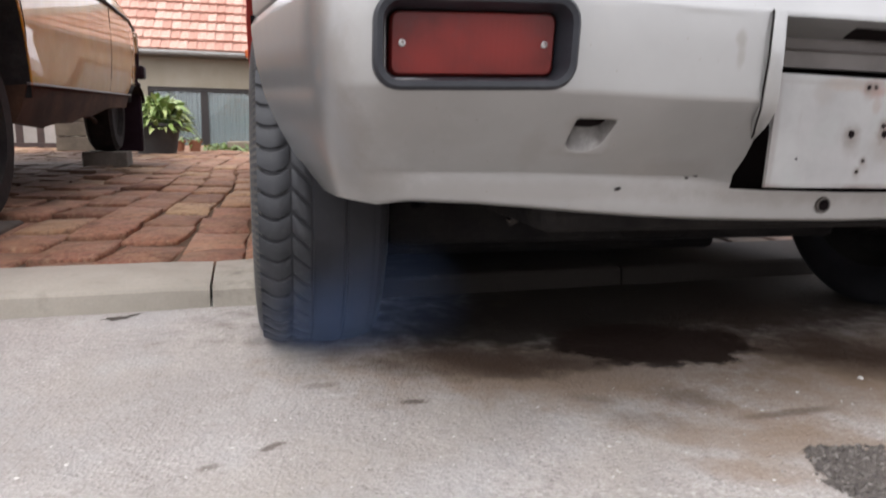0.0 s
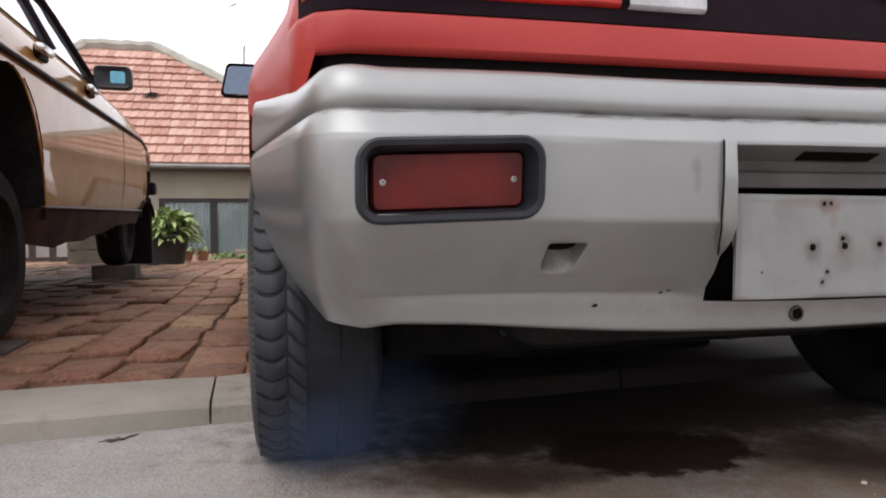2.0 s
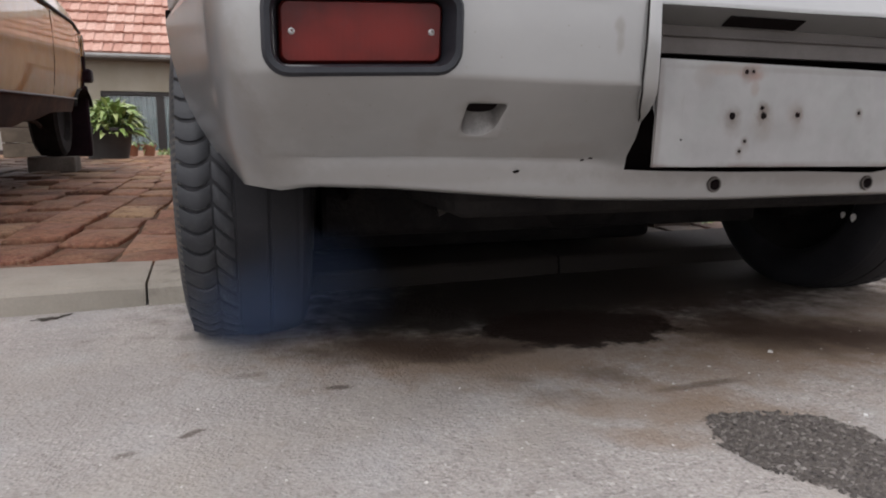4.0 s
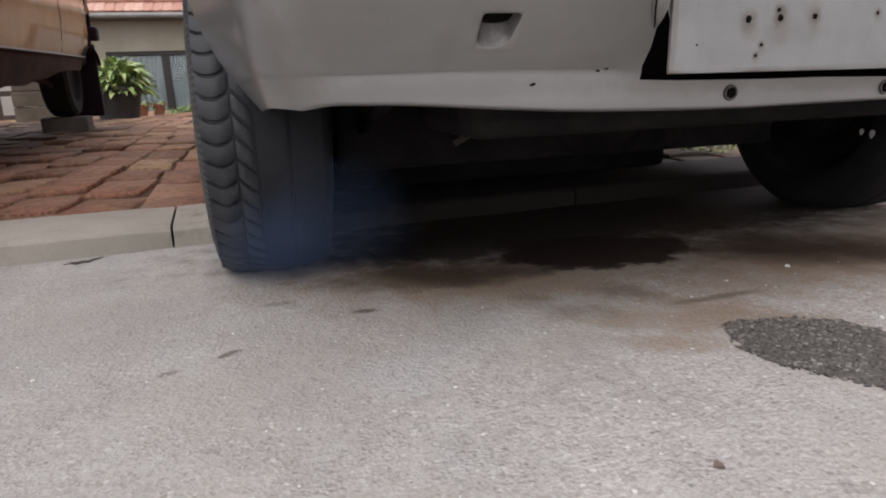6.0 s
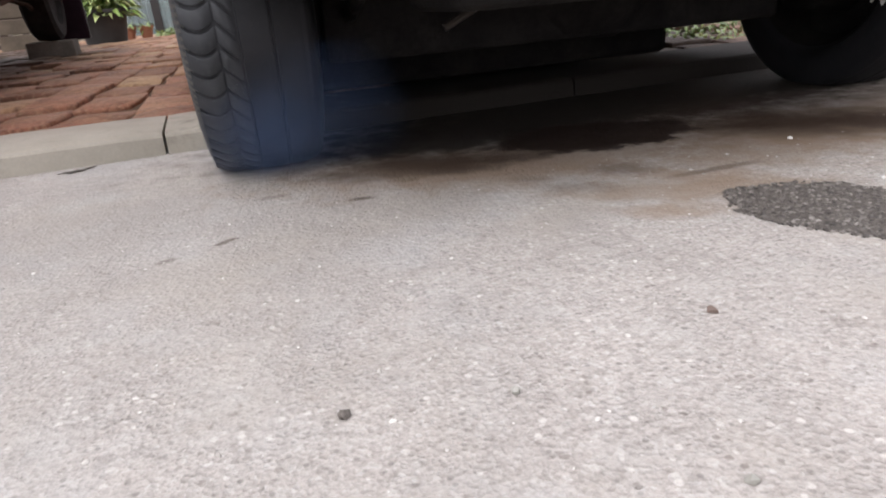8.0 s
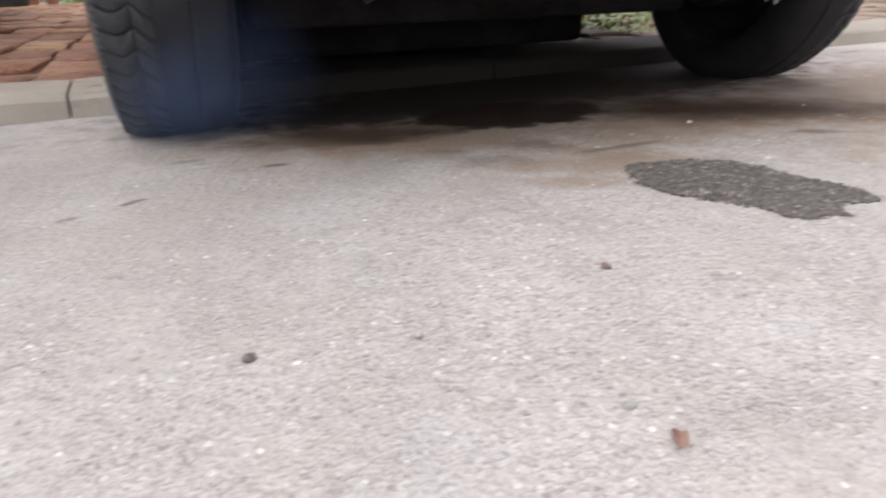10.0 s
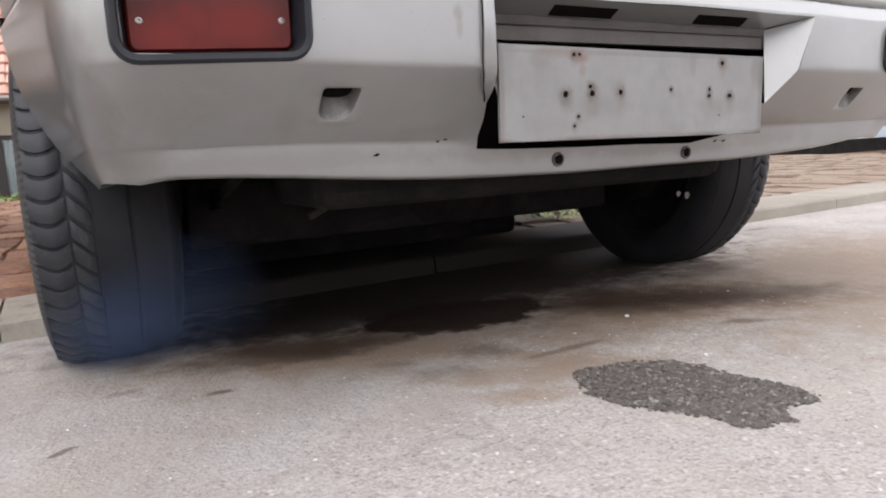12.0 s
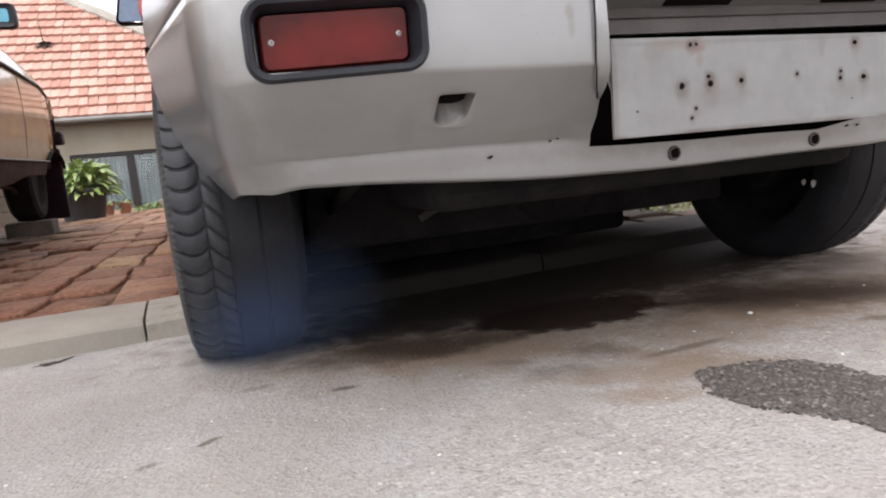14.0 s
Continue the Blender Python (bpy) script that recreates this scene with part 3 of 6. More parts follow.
def rounded(w, h, r, seg=6):
    """Corners of a rounded rectangle about the origin."""
    out = []
    for cx, cy, a0 in ((w / 2 - r, h / 2 - r, 0), (-w / 2 + r, h / 2 - r, 90), (-w / 2 + r, -h / 2 + r, 180), (w / 2 - r, -h / 2 + r, 270)):
        for k in range(seg + 1):
            a = radians(a0 + 90 * k / seg)
            out.append((cx + r * math.cos(a), cy + r * math.sin(a)))
    return out


# ---- ground ----


def court(y):
    """Height of the brick yard, its rise and fall shaped to fit the camera's view."""
    return 0.05 + 0.012 * min(3.0, max(0.0, y - 1.4)) - 0.0012 * max(0.0, y - 4.0) ** 2


def kerb_front(x):
    return 0.84 + 0.055 * (x + 0.85)


g = bmesh.new()
steps = [-400, -60, -20, -8, -4, -2, -1, 0, 1, 2, 4, 8, 20, 60, 400]
rows = [[g.verts.new((x, y, 0)) for x in steps] for y in (-400, -60, -12, -4, -2, -1, 0)]
rows.append([g.verts.new((x, kerb_front(max(-60, min(60, x))) + 0.1, 0)) for x in steps])
for a, b in zip(rows, rows[1:]):
    for i in range(len(steps) - 1):
        g.faces.new((a[i], a[i + 1], b[i + 1], b[i]))
lip = rows[-1]
low = [g.verts.new((v.co.x, v.co.y + 0.02, -0.03)) for v in lip]
back = [low]
for y in (6, 9, 12, 16, 24, 60, 400):
    back.append([g.verts.new((x, max(y, low[i].co.y + 0.5), min(-0.03, court(min(y, 24)) - 0.09))) for i, x in enumerate(steps)])
for a, b in zip([lip] + back, back):
    for i in range(len(steps) - 1):
        g.faces.new((a[i], a[i + 1], b[i + 1], b[i]))
ground = solo("ground", g, ASPHALT, "worn light grey asphalt street with oil stains", "", "", "structure")
bed = bmesh.new()
cells = [(-9 + 1.5 * i) for i in range(15)]
yr = [1.0, 2, 3, 4, 6, 8, 10, 12, 14, 16, 18, 24]
vs = [[bed.verts.new((x, max(y, kerb_front(x) + 0.2), court(y) - 0.016)) for x in cells] for y in yr]
for a, b in zip(vs, vs[1:]):
    for i in range(len(cells) - 1):
        bed.faces.new((a[i], a[i + 1], b[i + 1], b[i]))
solo("yard_bed", bed, SAND, "sandy soil bed under the brick yard", "", "", "structure")

# ---- red car ----
red_car = thing("red_hatchback", (0, 2.0, 0), "faded red hatchback with silver bumper parked across the kerb", "car")

SMOKE = 0.1  # density of the exhaust smoke in each layer
BASE_Y, MID = -0.031, 0.0215  # MID: the middle of the tail


FLANK = math.atan(0.19)  # the flanks splay outwards a little
FLANK_Y = (0.41, 0.37, 0.32, 0.26, 0.2, 0.14, 0.08)


def flank_x(y):
    return -0.782 + 0.19 * (0.41 - y)


def plan():
    """Stations of the bumper, from one flank round the tail to the other: outer x, y, the way inwards, and the x, y of its lower edge."""
    out = []
    for y in FLANK_Y:
        out.append((flank_x(y), y, math.cos(FLANK), math.sin(FLANK), -0.682, y))
    cx, cy, r = -0.631, tail_y(-0.631) + 0.085, 0.085
    for k in range(0, 11):
        a = FLANK + (math.pi / 2 - FLANK) * k / 10
        c, sn = math.cos(a), math.sin(a)
        out.append((cx - r * c, cy - r * sn, c, sn, -0.607 - 0.075 * c, 0.152 - 0.075 * sn))
    for x in (-0.6, -0.54, -0.4862, -0.468, -0.42, -0.36, -0.3, -0.275):
        out.append((x, tail_y(x), 0.0, 1.0, x, tail_y(x) + 0.092))
    centre = [(x, tail_y(x), 0.0, 1.0, x, tail_y(x) + 0.092) for x in (-0.2, -0.09, 0.02, 0.13, 0.24)]
    return out + centre + [(2 * MID - x, y, -nx, ny, 2 * MID - u, v) for x, y, nx, ny, u, v in reversed(out)]


def tail_y(x):
    a = max(0.0, abs(x - MID) - 0.2215)
    return BASE_Y + 0.018 * min(1.0, (a / 0.46) ** 1.6)


# corners of the bumper's section below its bead: height, inset, rounding
SECTION = [(0.5328, 0.0232, 0.0), (0.5305, 0.0268, 0.0006), (0.5285, 0.0268, 0.0006), (0.527, 0.0185, 0.0012), (0.5032, 0.0008, 0.002), (0.4195, 0.005, 0.004), (0.338, 0.0797, 0.005), (0.303, 0.0845, 0.003), (0.3, 0.0925, 0.0)]


def rounded_section(corners, keep):
    """Heights and insets along the section, each corner turned through a short arc, with extra levels at the heights in keep."""
    out = [corners[0][:2]]
    for (za, da, _), (zb, db, r), (zc, dc, _) in zip(corners, corners[1:], corners[2:]):
        p, q, t = Vector((za, da)), Vector((zb, db)), Vector((zc, dc))
        u, v = (p - q), (t - q)
        cutback = min(r, 0.45 * u.length, 0.45 * v.length)
        a, b = q + u.normalized() * cutback, q + v.normalized() * cutback
        for k in range(5):
            f = k / 4
            w = a.lerp(q, f).lerp(q.lerp(b, f), f)
            out.append((w.x, w.y))
    out.append(corners[-1][:2])
    for z in keep:
        for i in range(len(out) - 1):
            if out[i][0] - 0.0004 > z > out[i + 1][0] + 0.0004:
                f = (out[i][0] - z) / (out[i][0] - out[i + 1][0])
                out.insert(i + 1, (z, out[i][1] + f * (out[i + 1][1] - out[i][1])))
                break
    return out


# height and inset of each level of the bumper, top to bottom
LEVELS = [(0.578, 0.12), (0.577, 0.07), (0.5755, 0.048), (0.5738, 0.0405), (0.5712, 0.0355), (0.5675, 0.0308), (0.5625, 0.0266), (0.5565, 0.023), (0.5505, 0.0205), (0.5445, 0.0194), (0.5395, 0.0196), (0.5355, 0.021)]
LEVELS += rounded_section(SECTION, (0.499, 0.495, 0.46, 0.4265, 0.399, 0.38, 0.362, 0.332, 0.32)) + [(0.302, 0.12)]
STATIONS = plan()


def interp(x, xs, ys):
    return float(np.interp(x, xs, ys))


def bumper_point(k, level):
    x, y, nx, ny, u, v = STATIONS[k]
    zl, d = LEVELS[level]
    z, s = zl, (1 if x < MID else -1)
    turn = min(1.0, abs(nx) / 0.9)
    turn = turn * turn * (3 - 2 * turn)  # 0 along the tail, 1 along the flanks
    flank = y > 0.06
    if flank:  # the flank ends at the wheel arch
        reach = 0.41 if z > 0.5075 else 0.39 if z > 0.5 else 0.39 - (0.5 - z) * 0.35
        v = 0.152 + (y - 0.08) * (reach - 0.152) / 0.33
        y = 0.08 + (y - 0.08) * (reach - 0.08) / 0.33
        x = flank_x(y) if s > 0 else 2 * MID - flank_x(y)
    along = max(0.0, (y - 0.05) / 0.36)
    if zl > 0.5075:
        if d < 0.06:  # the bead is slimmer round the corner and along the flank
            d *= 1 - turn * (0.45 + 0.25 * min(1.0, along))
        x, y = x + nx * d, y + ny * d
        z += 0.048 * max(0.0, along - 0.25) ** 1.2 * min(1.0, max(0.0, (zl - 0.535) / 0.03))
        if zl < 0.53:
            z += 0.012 * along * turn * (0.53 - zl) / 0.025
    else:
        f = min(1.0, d / 0.092)
        low = max(0.0, 0.4195 - zl) / 0.1195
        f += turn * (0.95 * max(0.0, (0.5 - zl) / 0.2) ** 2.1 - f)  # the flank draws in along an even curve
        z -= turn * low * (0.013 * along - 0.003)
        x, y = x + (u - x) * f, y + (v - y) * f
        z += 0.014 * along * turn * max(0.0, (zl - 0.42) / 0.085)
        if d > 0.1:
            x, y, z = x + nx * 0.03, y + ny * 0.04, z + 0.006 * turn
    if abs(STATIONS[k][0] + 0.275) < 1e-6 and 0.331 < zl < 0.415:
        x = interp(zl, [0.337, 0.37, 0.4155], [-0.2525, -0.2545, -0.275])
    if abs(STATIONS[k][0] - 2 * MID - 0.275) < 1e-6:
        x = interp(zl, [0.334, 0.374, 0.4195, 0.499], [0.246, 0.258, 0.288, 0.318])
    if abs(x) < 0.27 and 0.331 < zl < 0.34:  # the lip hangs away from the board
        z -= interp(x, [-0.26, -0.24, 0.0, 0.13, 0.17, 0.24], [0.006, 0.008, 0.013, 0.016, 0.014, 0.0])
    curl = min(1.0, max(0.0, (abs(x - MID) - 0.24) / 0.3)) * (1 - turn)
    if zl < 0.34:  # towards the corners the lip sits higher
        z += interp(zl, [0.3, 0.31, 0.34], [0.0085, 0.0085, 0.007]) * max(curl, 0.6 * turn)
        z += 0.003 * min(1.0, max(0.0, (abs(x - MID) - 0.48) / 0.12)) * (1 - turn)
    if zl < 0.33:
        z -= 0.016 * max(0.0, 1 - (abs(x - MID) / 0.7) ** 1.6)
    sag = 0.0012 * math.sin(x * 9 + 1) + 0.0006 * math.sin(x * 23)
    return (x, y + (0 if zl > 0.5 else 0.0006 * math.sin(x * 31)), z + sag)


bm = bmesh.new()
grid = [[bm.verts.new(bumper_point(k, i)) for i in range(len(LEVELS))] for k in range(len(STATIONS))]


def in_opening(k, i):
    xa, xb = sorted((STATIONS[k][0], STATIONS[k + 1][0]))
    z = (LEVELS[i][0] + LEVELS[i + 1][0]) / 2
    mid = abs((xa + xb) / 2 - MID) - MID
    if STATIONS[k][3] < 0.95 or STATIONS[k + 1][3] < 0.95:
        return False
    if mid < 0.275 and 0.332 < z < 0.499:
        return True
    if 0.4825 < mid < 0.654 and 0.4266 < z < 0.495:
        return True
    return 0.42 < mid < 0.468 and 0.362 < z < 0.399


for k in range(len(STATIONS) - 1):
    for i in range(len(LEVELS) - 1):
        if not in_opening(k, i):
            bm.faces.new((grid[k][i], grid[k + 1][i], grid[k + 1][i + 1], grid[k][i + 1]))
# pocket for the board: top, sides that lean inwards, back
PY = 0.018


def quad(bm, *pts):
    bm.faces.new([bm.verts.new(p) for p in pts])


EDGE = tail_y(0.275)
quad(bm, (-0.275, EDGE + 0.0008, 0.499), (-0.239, PY, 0.487), (-0.237, PY - 0.004, 0.40), (-0.239, PY - 0.01, 0.372), (-0.275, EDGE + 0.0075, 0.4195))
quad(bm, (0.318, EDGE + 0.0008, 0.499), (0.262, PY, 0.485), (0.2445, PY - 0.016, 0.372), (0.288, EDGE + 0.0075, 0.4195))
quad(bm, (0.288, EDGE + 0.0075, 0.4195), (0.2445, PY - 0.016, 0.372), (0.258, EDGE + 0.05, 0.374))
quad(bm, (-0.275, EDGE + 0.0008, 0.499), (0.318, EDGE + 0.0008, 0.499), (0.262, PY, 0.487), (-0.239, PY, 0.487))
bm.normal_update()
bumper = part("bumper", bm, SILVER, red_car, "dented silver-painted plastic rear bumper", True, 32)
bm = box(-0.242, 0.266, PY, PY + 0.01, 0.4565, 0.49)
box(-0.238, 0.256, PY - 0.005, PY, 0.4745, 0.4765, 0.0006, 1, bm)
part("recess_panel", bm, RECESS, bumper, "dark grey recess panel")
# black sheet stands in for the shade behind the board
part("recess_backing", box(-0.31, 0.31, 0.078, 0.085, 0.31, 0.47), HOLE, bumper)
for x0, x1, sk in ((-0.168, -0.066, 0.008), (0.083, 0.185, 0.014)):
    bm = bmesh.new()
    lo, hi = -0.012, 0.012
    top = [(x0, lo, 0.4955), (x1, lo, 0.4955), (x1 + sk, hi, 0.4892), (x0 + sk, hi, 0.4892)]
    loft([top, [(x, y, z - 0.0022) for x, y, z in top]], bm=bm)
    part("plate_lamp_slot", bm, HOLE, bumper, "dark slot of the plate lamp")
for s in (-1,):  # raised rib down one end of the recess
    rings, seam = [], []
    for z, y, a, b in ((0.5025, 0.001, -0.283, -0.269), (0.499, -0.001, -0.284, -0.268), (0.46, -0.0005, -0.284, -0.2665), (0.424, 0.003, -0.284, -0.264), (0.41, 0.0075, -0.281, -0.262), (0.4, 0.0155, -0.277, -0.2605), (0.392, 0.024, -0.272, -0.2595), (0.386, 0.032, -0.266, -0.259), (0.38, 0.042, -0.261, -0.2585)):
        y += EDGE
        w = b - a
        rings.append([(a, y + 0.006, z), (a + 0.06 * w, y + 0.0002, z), (a + 0.14 * w, y - 0.0006, z), (a + 0.8 * w, y - 0.0008, z), (a + 0.93 * w, y + 0.0002, z), (b, y + 0.003, z), (b, y + 0.03, z), (a, y + 0.03, z)])
        seam.append((a - 0.0006, y + 0.0004, z))
    part("recess_rib", loft(rings), SILVER, bumper, "", True)
    part("rib_seam", tube(seam, 0.0009, 5), HOLE, bumper)
def side_x(s, x):
    return x + 2 * MID if s > 0 else -x


for s in (-1, 1):  # tow hook pocket
    bm = bmesh.new()

    k0 = min(range(len(STATIONS)), key=lambda k: abs(STATIONS[k][0] - side_x(s, 0.468)))
    k1 = min(range(len(STATIONS)), key=lambda k: abs(STATIONS[k][0] - side_x(s, 0.42)))
    l0 = min(range(len(LEVELS)), key=lambda i: abs(LEVELS[i][0] - 0.399))
    l1 = min(range(len(LEVELS)), key=lambda i: abs(LEVELS[i][0] - 0.362))
    c00, c10, c01, c11 = (Vector(bumper_point(k, i)) for k, i in ((k0, l0), (k1, l0), (k0, l1), (k1, l1)))
    inward = (c01 - c00).cross(c10 - c00).normalized()
    inward = inward if inward.y > 0 else -inward

    def on_face(u, v, deep=0.0):
        return (c00.lerp(c10, u)).lerp(c01.lerp(c11, u), v) + inward * deep
    # the rim is a rounded trapezoid, wide at the top
    corners = [(0.05, 0.07, 0.1), (0.98, 0.05, 0.13), (0.8, 0.95, 0.36), (0.02, 0.95, 0.32)]
    rim, frame_ = [], []
    for i, (cu, cv, r) in enumerate(corners):
        pu, pv, _ = corners[i - 1]
        qu, qv, _ = corners[(i + 1) % 4]
        a = Vector((cu, cv)) + (Vector((pu, pv)) - Vector((cu, cv))).normalized() * r
        b = Vector((cu, cv)) + (Vector((qu, qv)) - Vector((cu, cv))).normalized() * r
        square = [(0, 0), (1, 0), (1, 1), (0, 1)][i]
        for j in range(5):
            f = j / 4
            w = a.lerp(Vector((cu, cv)), f).lerp(Vector((cu, cv)).lerp(b, f), f)
            rim.append((w.x, w.y))
            frame_.append(square)
    rings = [[on_face(u, v) for u, v in frame_], [on_face(u, v) for u, v in rim],
             [on_face(0.5 + (u - 0.5) * 0.97, 0.5 + (v - 0.5) * 0.97, 0.0006) for u, v in rim],
             [on_face(0.47 + (u - 0.47) * 0.92, 0.47 + (v - 0.47) * 0.9, 0.003) for u, v in rim],
             [on_face(0.43 + (u - 0.43) * 0.78, 0.2 + (v - 0.2) * 0.7, 0.013) for u, v in rim],
             [on_face(0.42 + (u - 0.42) * 0.7, 0.16 + (v - 0.16) * 0.45, 0.02) for u, v in rim]]
    loft(rings[:3], caps=False, bm=bm)
    bmesh.ops.remove_doubles(bm, verts=bm.verts, dist=1e-5)
    part("pocket_rim", bm, SILVER, bumper, "", True, 50)
    part("tow_hook_pocket", loft(rings[2:], caps=False), POCKET, bumper, "grimy moulded tow hook pocket", True, 50)
    # black plug imitates the dark of the pocket's opening
    bm = loft([[on_face(0.44 + (u - 0.44) * k, 0.14 + (v - 0.14) * (k - 0.42), deep) for u, v in rim] for k, deep in ((0.86, 0.0125), (0.86, 0.03))])
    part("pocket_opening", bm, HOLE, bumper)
    # rear fog lamp
    cx, cz = side_x(s, 0.572), 0.4598

    def ring(w, h, r, y):
        return [(cx + a, tail_y(cx + a) + y + 0.003 - 0.08 * b, cz + b + 0.03 * a) for a, b in rounded(w, h, r)]
    bm = loft([ring(0.179, 0.076, 0.022, 0.03), ring(0.185, 0.082, 0.024, 0.002), ring(0.185, 0.082, 0.024, -0.004), ring(0.179, 0.076, 0.021, -0.0075), ring(0.169, 0.066, 0.017, -0.0065), ring(0.160, 0.0585, 0.012, 0.008), ring(0.153, 0.056, 0.008, 0.022)], caps=False)
    bezel = part("fog_lamp_bezel", bm, RUBBER, bumper, "black rubber bezel of the fog lamp", True)
    bm = loft([ring(0.153, 0.056, 0.008, 0.024), ring(0.152, 0.055, 0.008, 0.0145), ring(0.147, 0.051, 0.007, 0.0115)])
    lens = part("fog_lamp_lens", bm, FOG_RED, bezel, "dull red fog lamp lens", True)
    for dx in (-0.065, 0.0655):
        bm = bmesh.new()
        rings = [[(cx + dx + r * math.cos(a), tail_y(cx + dx) + y, cz + 0.03 * dx + r * math.sin(a)) for a in (math.pi * k / 6 for k in range(12))] for r, y in ((0.0033, 0.016), (0.0031, 0.0138), (0.0018, 0.0133), (0.0012, 0.0145))]
        loft(rings, bm=bm)
        part("screw", bm, STEEL, bezel, "", True)


def disc(cx, y, cz, r, deep=0.004, n=14, wob=0.15, seed=0):
    rnd = random.Random(seed)
    ra = [r * (1 + wob * rnd.uniform(-1, 1)) for _ in range(n)]
    pts = [(cx + ra[k] * math.cos(2 * math.pi * k / n), cz + ra[k] * math.sin(2 * math.pi * k / n)) for k in range(n)]
    return loft([[(x, y, z) for x, z in pts], [(x, y + deep, z) for x, z in pts]])


for x, z in ((-0.122, 0.3055), (0.126, 0.3035)):  # missing rivets of the lip
    y = tail_y(x) + 0.0815
    bm = loft([[(x + r * math.cos(a), y - e, z + r * math.sin(a)) for a in (math.pi * k / 7 for k in range(14))] for r, e in ((0.0105, 0.0), (0.0095, 0.002), (0.0068, 0.0016), (0.006, -0.001))], caps=False)
    part("rivet_rim", bm, RECESS, bumper, "", True)
    part("rivet_hole", disc(x, y - 0.0022, z, 0.0068, 0.003, 12, 0.2, int(x * 100)), HOLE, bumper)
for x, z, r, st in ((-0.297, 0.34, 0.006, 3.0), (-0.389, 0.3245, 0.006, 2.6), (-0.308, 0.337, 0.0035, 2.0), (0.19, 0.318, 0.004, 0.6), (0.21, 0.318, 0.004, 1.6)):  # paint chips
    lev = 0.0797 - max(0.0, z - 0.342) * 0.886 if z > 0.33 else 0.0815
    bm = disc(0, 0, 0, r * 0.5, 0.002, 12, 0.35, int(z * 1000 + x * 50))
    moved(bm, Matrix.Translation((x, tail_y(x) + lev - 0.0025, z)) @ Matrix.Rotation(radians(-20), 4, "Y") @ Matrix.Diagonal((1.2, 1, 0.45, 1)))
    part("paint_chip", bm, HOLE, bumper)

# white board where the plate would hang, black discs for its screw holes
board = tagged(new("plate_board"), "scuffed white plate board with rusty screw holes hung in the bumper", "board")
board.location = (-0.005, 0, 0.326)
bm = loft([[(x, y, z) for y, z in ((0.004, 0.327), (0.0, 0.3275), (0.0, 0.365), (0.0, 0.4), (0.0, 0.4405), (0.004, 0.441))] for x in np.linspace(-0.2475, 0.2375, 25)])
for v in bm.verts:
    v.co.y += 0.0022 * math.sin(v.co.x * 9) - 0.002 * (v.co.z - 0.38) / 0.06
    along = (v.co.x + 0.2475) / 0.485
    v.co.z += 0.0035 - 0.004 * along if v.co.z < 0.38 else (0.0075 - 0.006 * along if v.co.z > 0.43 else 0.002)
part("panel", bm, BOARD, board)
for x, z, r in HOLES:
    part("screw_hole", disc(x, 0.0022 * math.sin(x * 9) - 0.002 * (z - 0.38) / 0.06 - 0.0008, z, r * 0.62, 0.001, 16, 0.25, int(1000 * (x + z))), HOLE, board)

# body shell in cross-sections along y
WHEEL_R, REAR_Y, FRONT_Y = 0.29, 0.65, 3.3
ZS = [0.16, 0.35, 0.5, 0.6, 0.66, 0.70, 0.74, 0.80, 0.88, 1.0, 1.15, 1.3, 1.38, 1.41]
WS = [0.70, 0.755, 0.77, 0.773, 0.772, 0.762, 0.722, 0.705, 0.69, 0.66, 0.61, 0.56, 0.48, 0.30]


def askew(y):
    """How far body and front wheels are sheared over at y to fit the camera's view."""
    return -0.034 * max(0.0, y - 0.6)


def body_ring(y):
    top = interp(y, [0.09, 0.12, 0.3, 0.42, 1.1, 2.3, 3.0, 3.9, 4.1, 4.2], [0.84, 0.86, 0.93, 0.95, 1.39, 1.40, 0.92, 0.80, 0.74, 0.68])
    bottom = 0.46 if y < 0.97 else 0.17
    for cy in (REAR_Y, FRONT_Y):
        if abs(y - cy) < 0.345:
            bottom = max(bottom, 0.29 + math.sqrt(0.345 ** 2 - (y - cy) ** 2))
    k = interp(y, [0.12, 0.17, 0.3, 0.42, 0.55, 0.9, 1.3, 2.2, 3.6, 4.2], [0.885, 0.93, 0.955, 0.985, 1.02, 1.03, 1.02, 1.03, 1.0, 0.9])
    side = []
    for z in ZS:
        zz = min(max(z, bottom), top)
        w = interp(zz, ZS, WS) * k
        side.append((w, zz))
    side.append((max(0.05, side[-1][0] - 0.12), top + 0.012))
    a = askew(y)
    return [(a - w, y, z) for w, z in side] + [(a + w, y, z) for w, z in reversed(side)]


ys = [0.12, 0.17, 0.2, 0.24, 0.26, 0.3, 0.34, 0.38, 0.42, 0.48, 0.55, 0.65, 0.75, 0.83, 0.9, 0.96, 1.0, 1.1, 1.6, 2.0, 2.3, 2.6, 2.95, 2.97, 3.04, 3.14, 3.22, 3.3, 3.38, 3.46, 3.54, 3.6, 3.64, 3.66, 3.9, 4.1, 4.2]
part("body", loft([body_ring(y) for y in ys]), RED, red_car, "faded red painted car body", True)
# red valance strip above the bumper, black lamp band over it
rim = [(-0.73, 0.33), (-0.722, 0.18), (-0.712, 0.13), (-0.694, 0.098), (-0.66, 0.08), (-0.4, 0.072), (0.0, 0.068), (0.4, 0.072), (0.66, 0.08), (0.694, 0.098), (0.712, 0.13), (0.722, 0.18), (0.73, 0.33)]
rim = [(x + 0.03 * (x > 0.5), y) for x, y in rim]
rings = [[(x, y + dy, z - (0.055 if z < 0.61 else 0.0) * min(1.0, max(0.0, (y - 0.1) / 0.03))) for x, y in rim] for z, dy in ((0.604, 0.012), (0.606, 0.004), (0.611, 0.0), (0.642, 0.0), (0.6475, 0.002), (0.6505, 0.008), (0.6505, 0.05))]
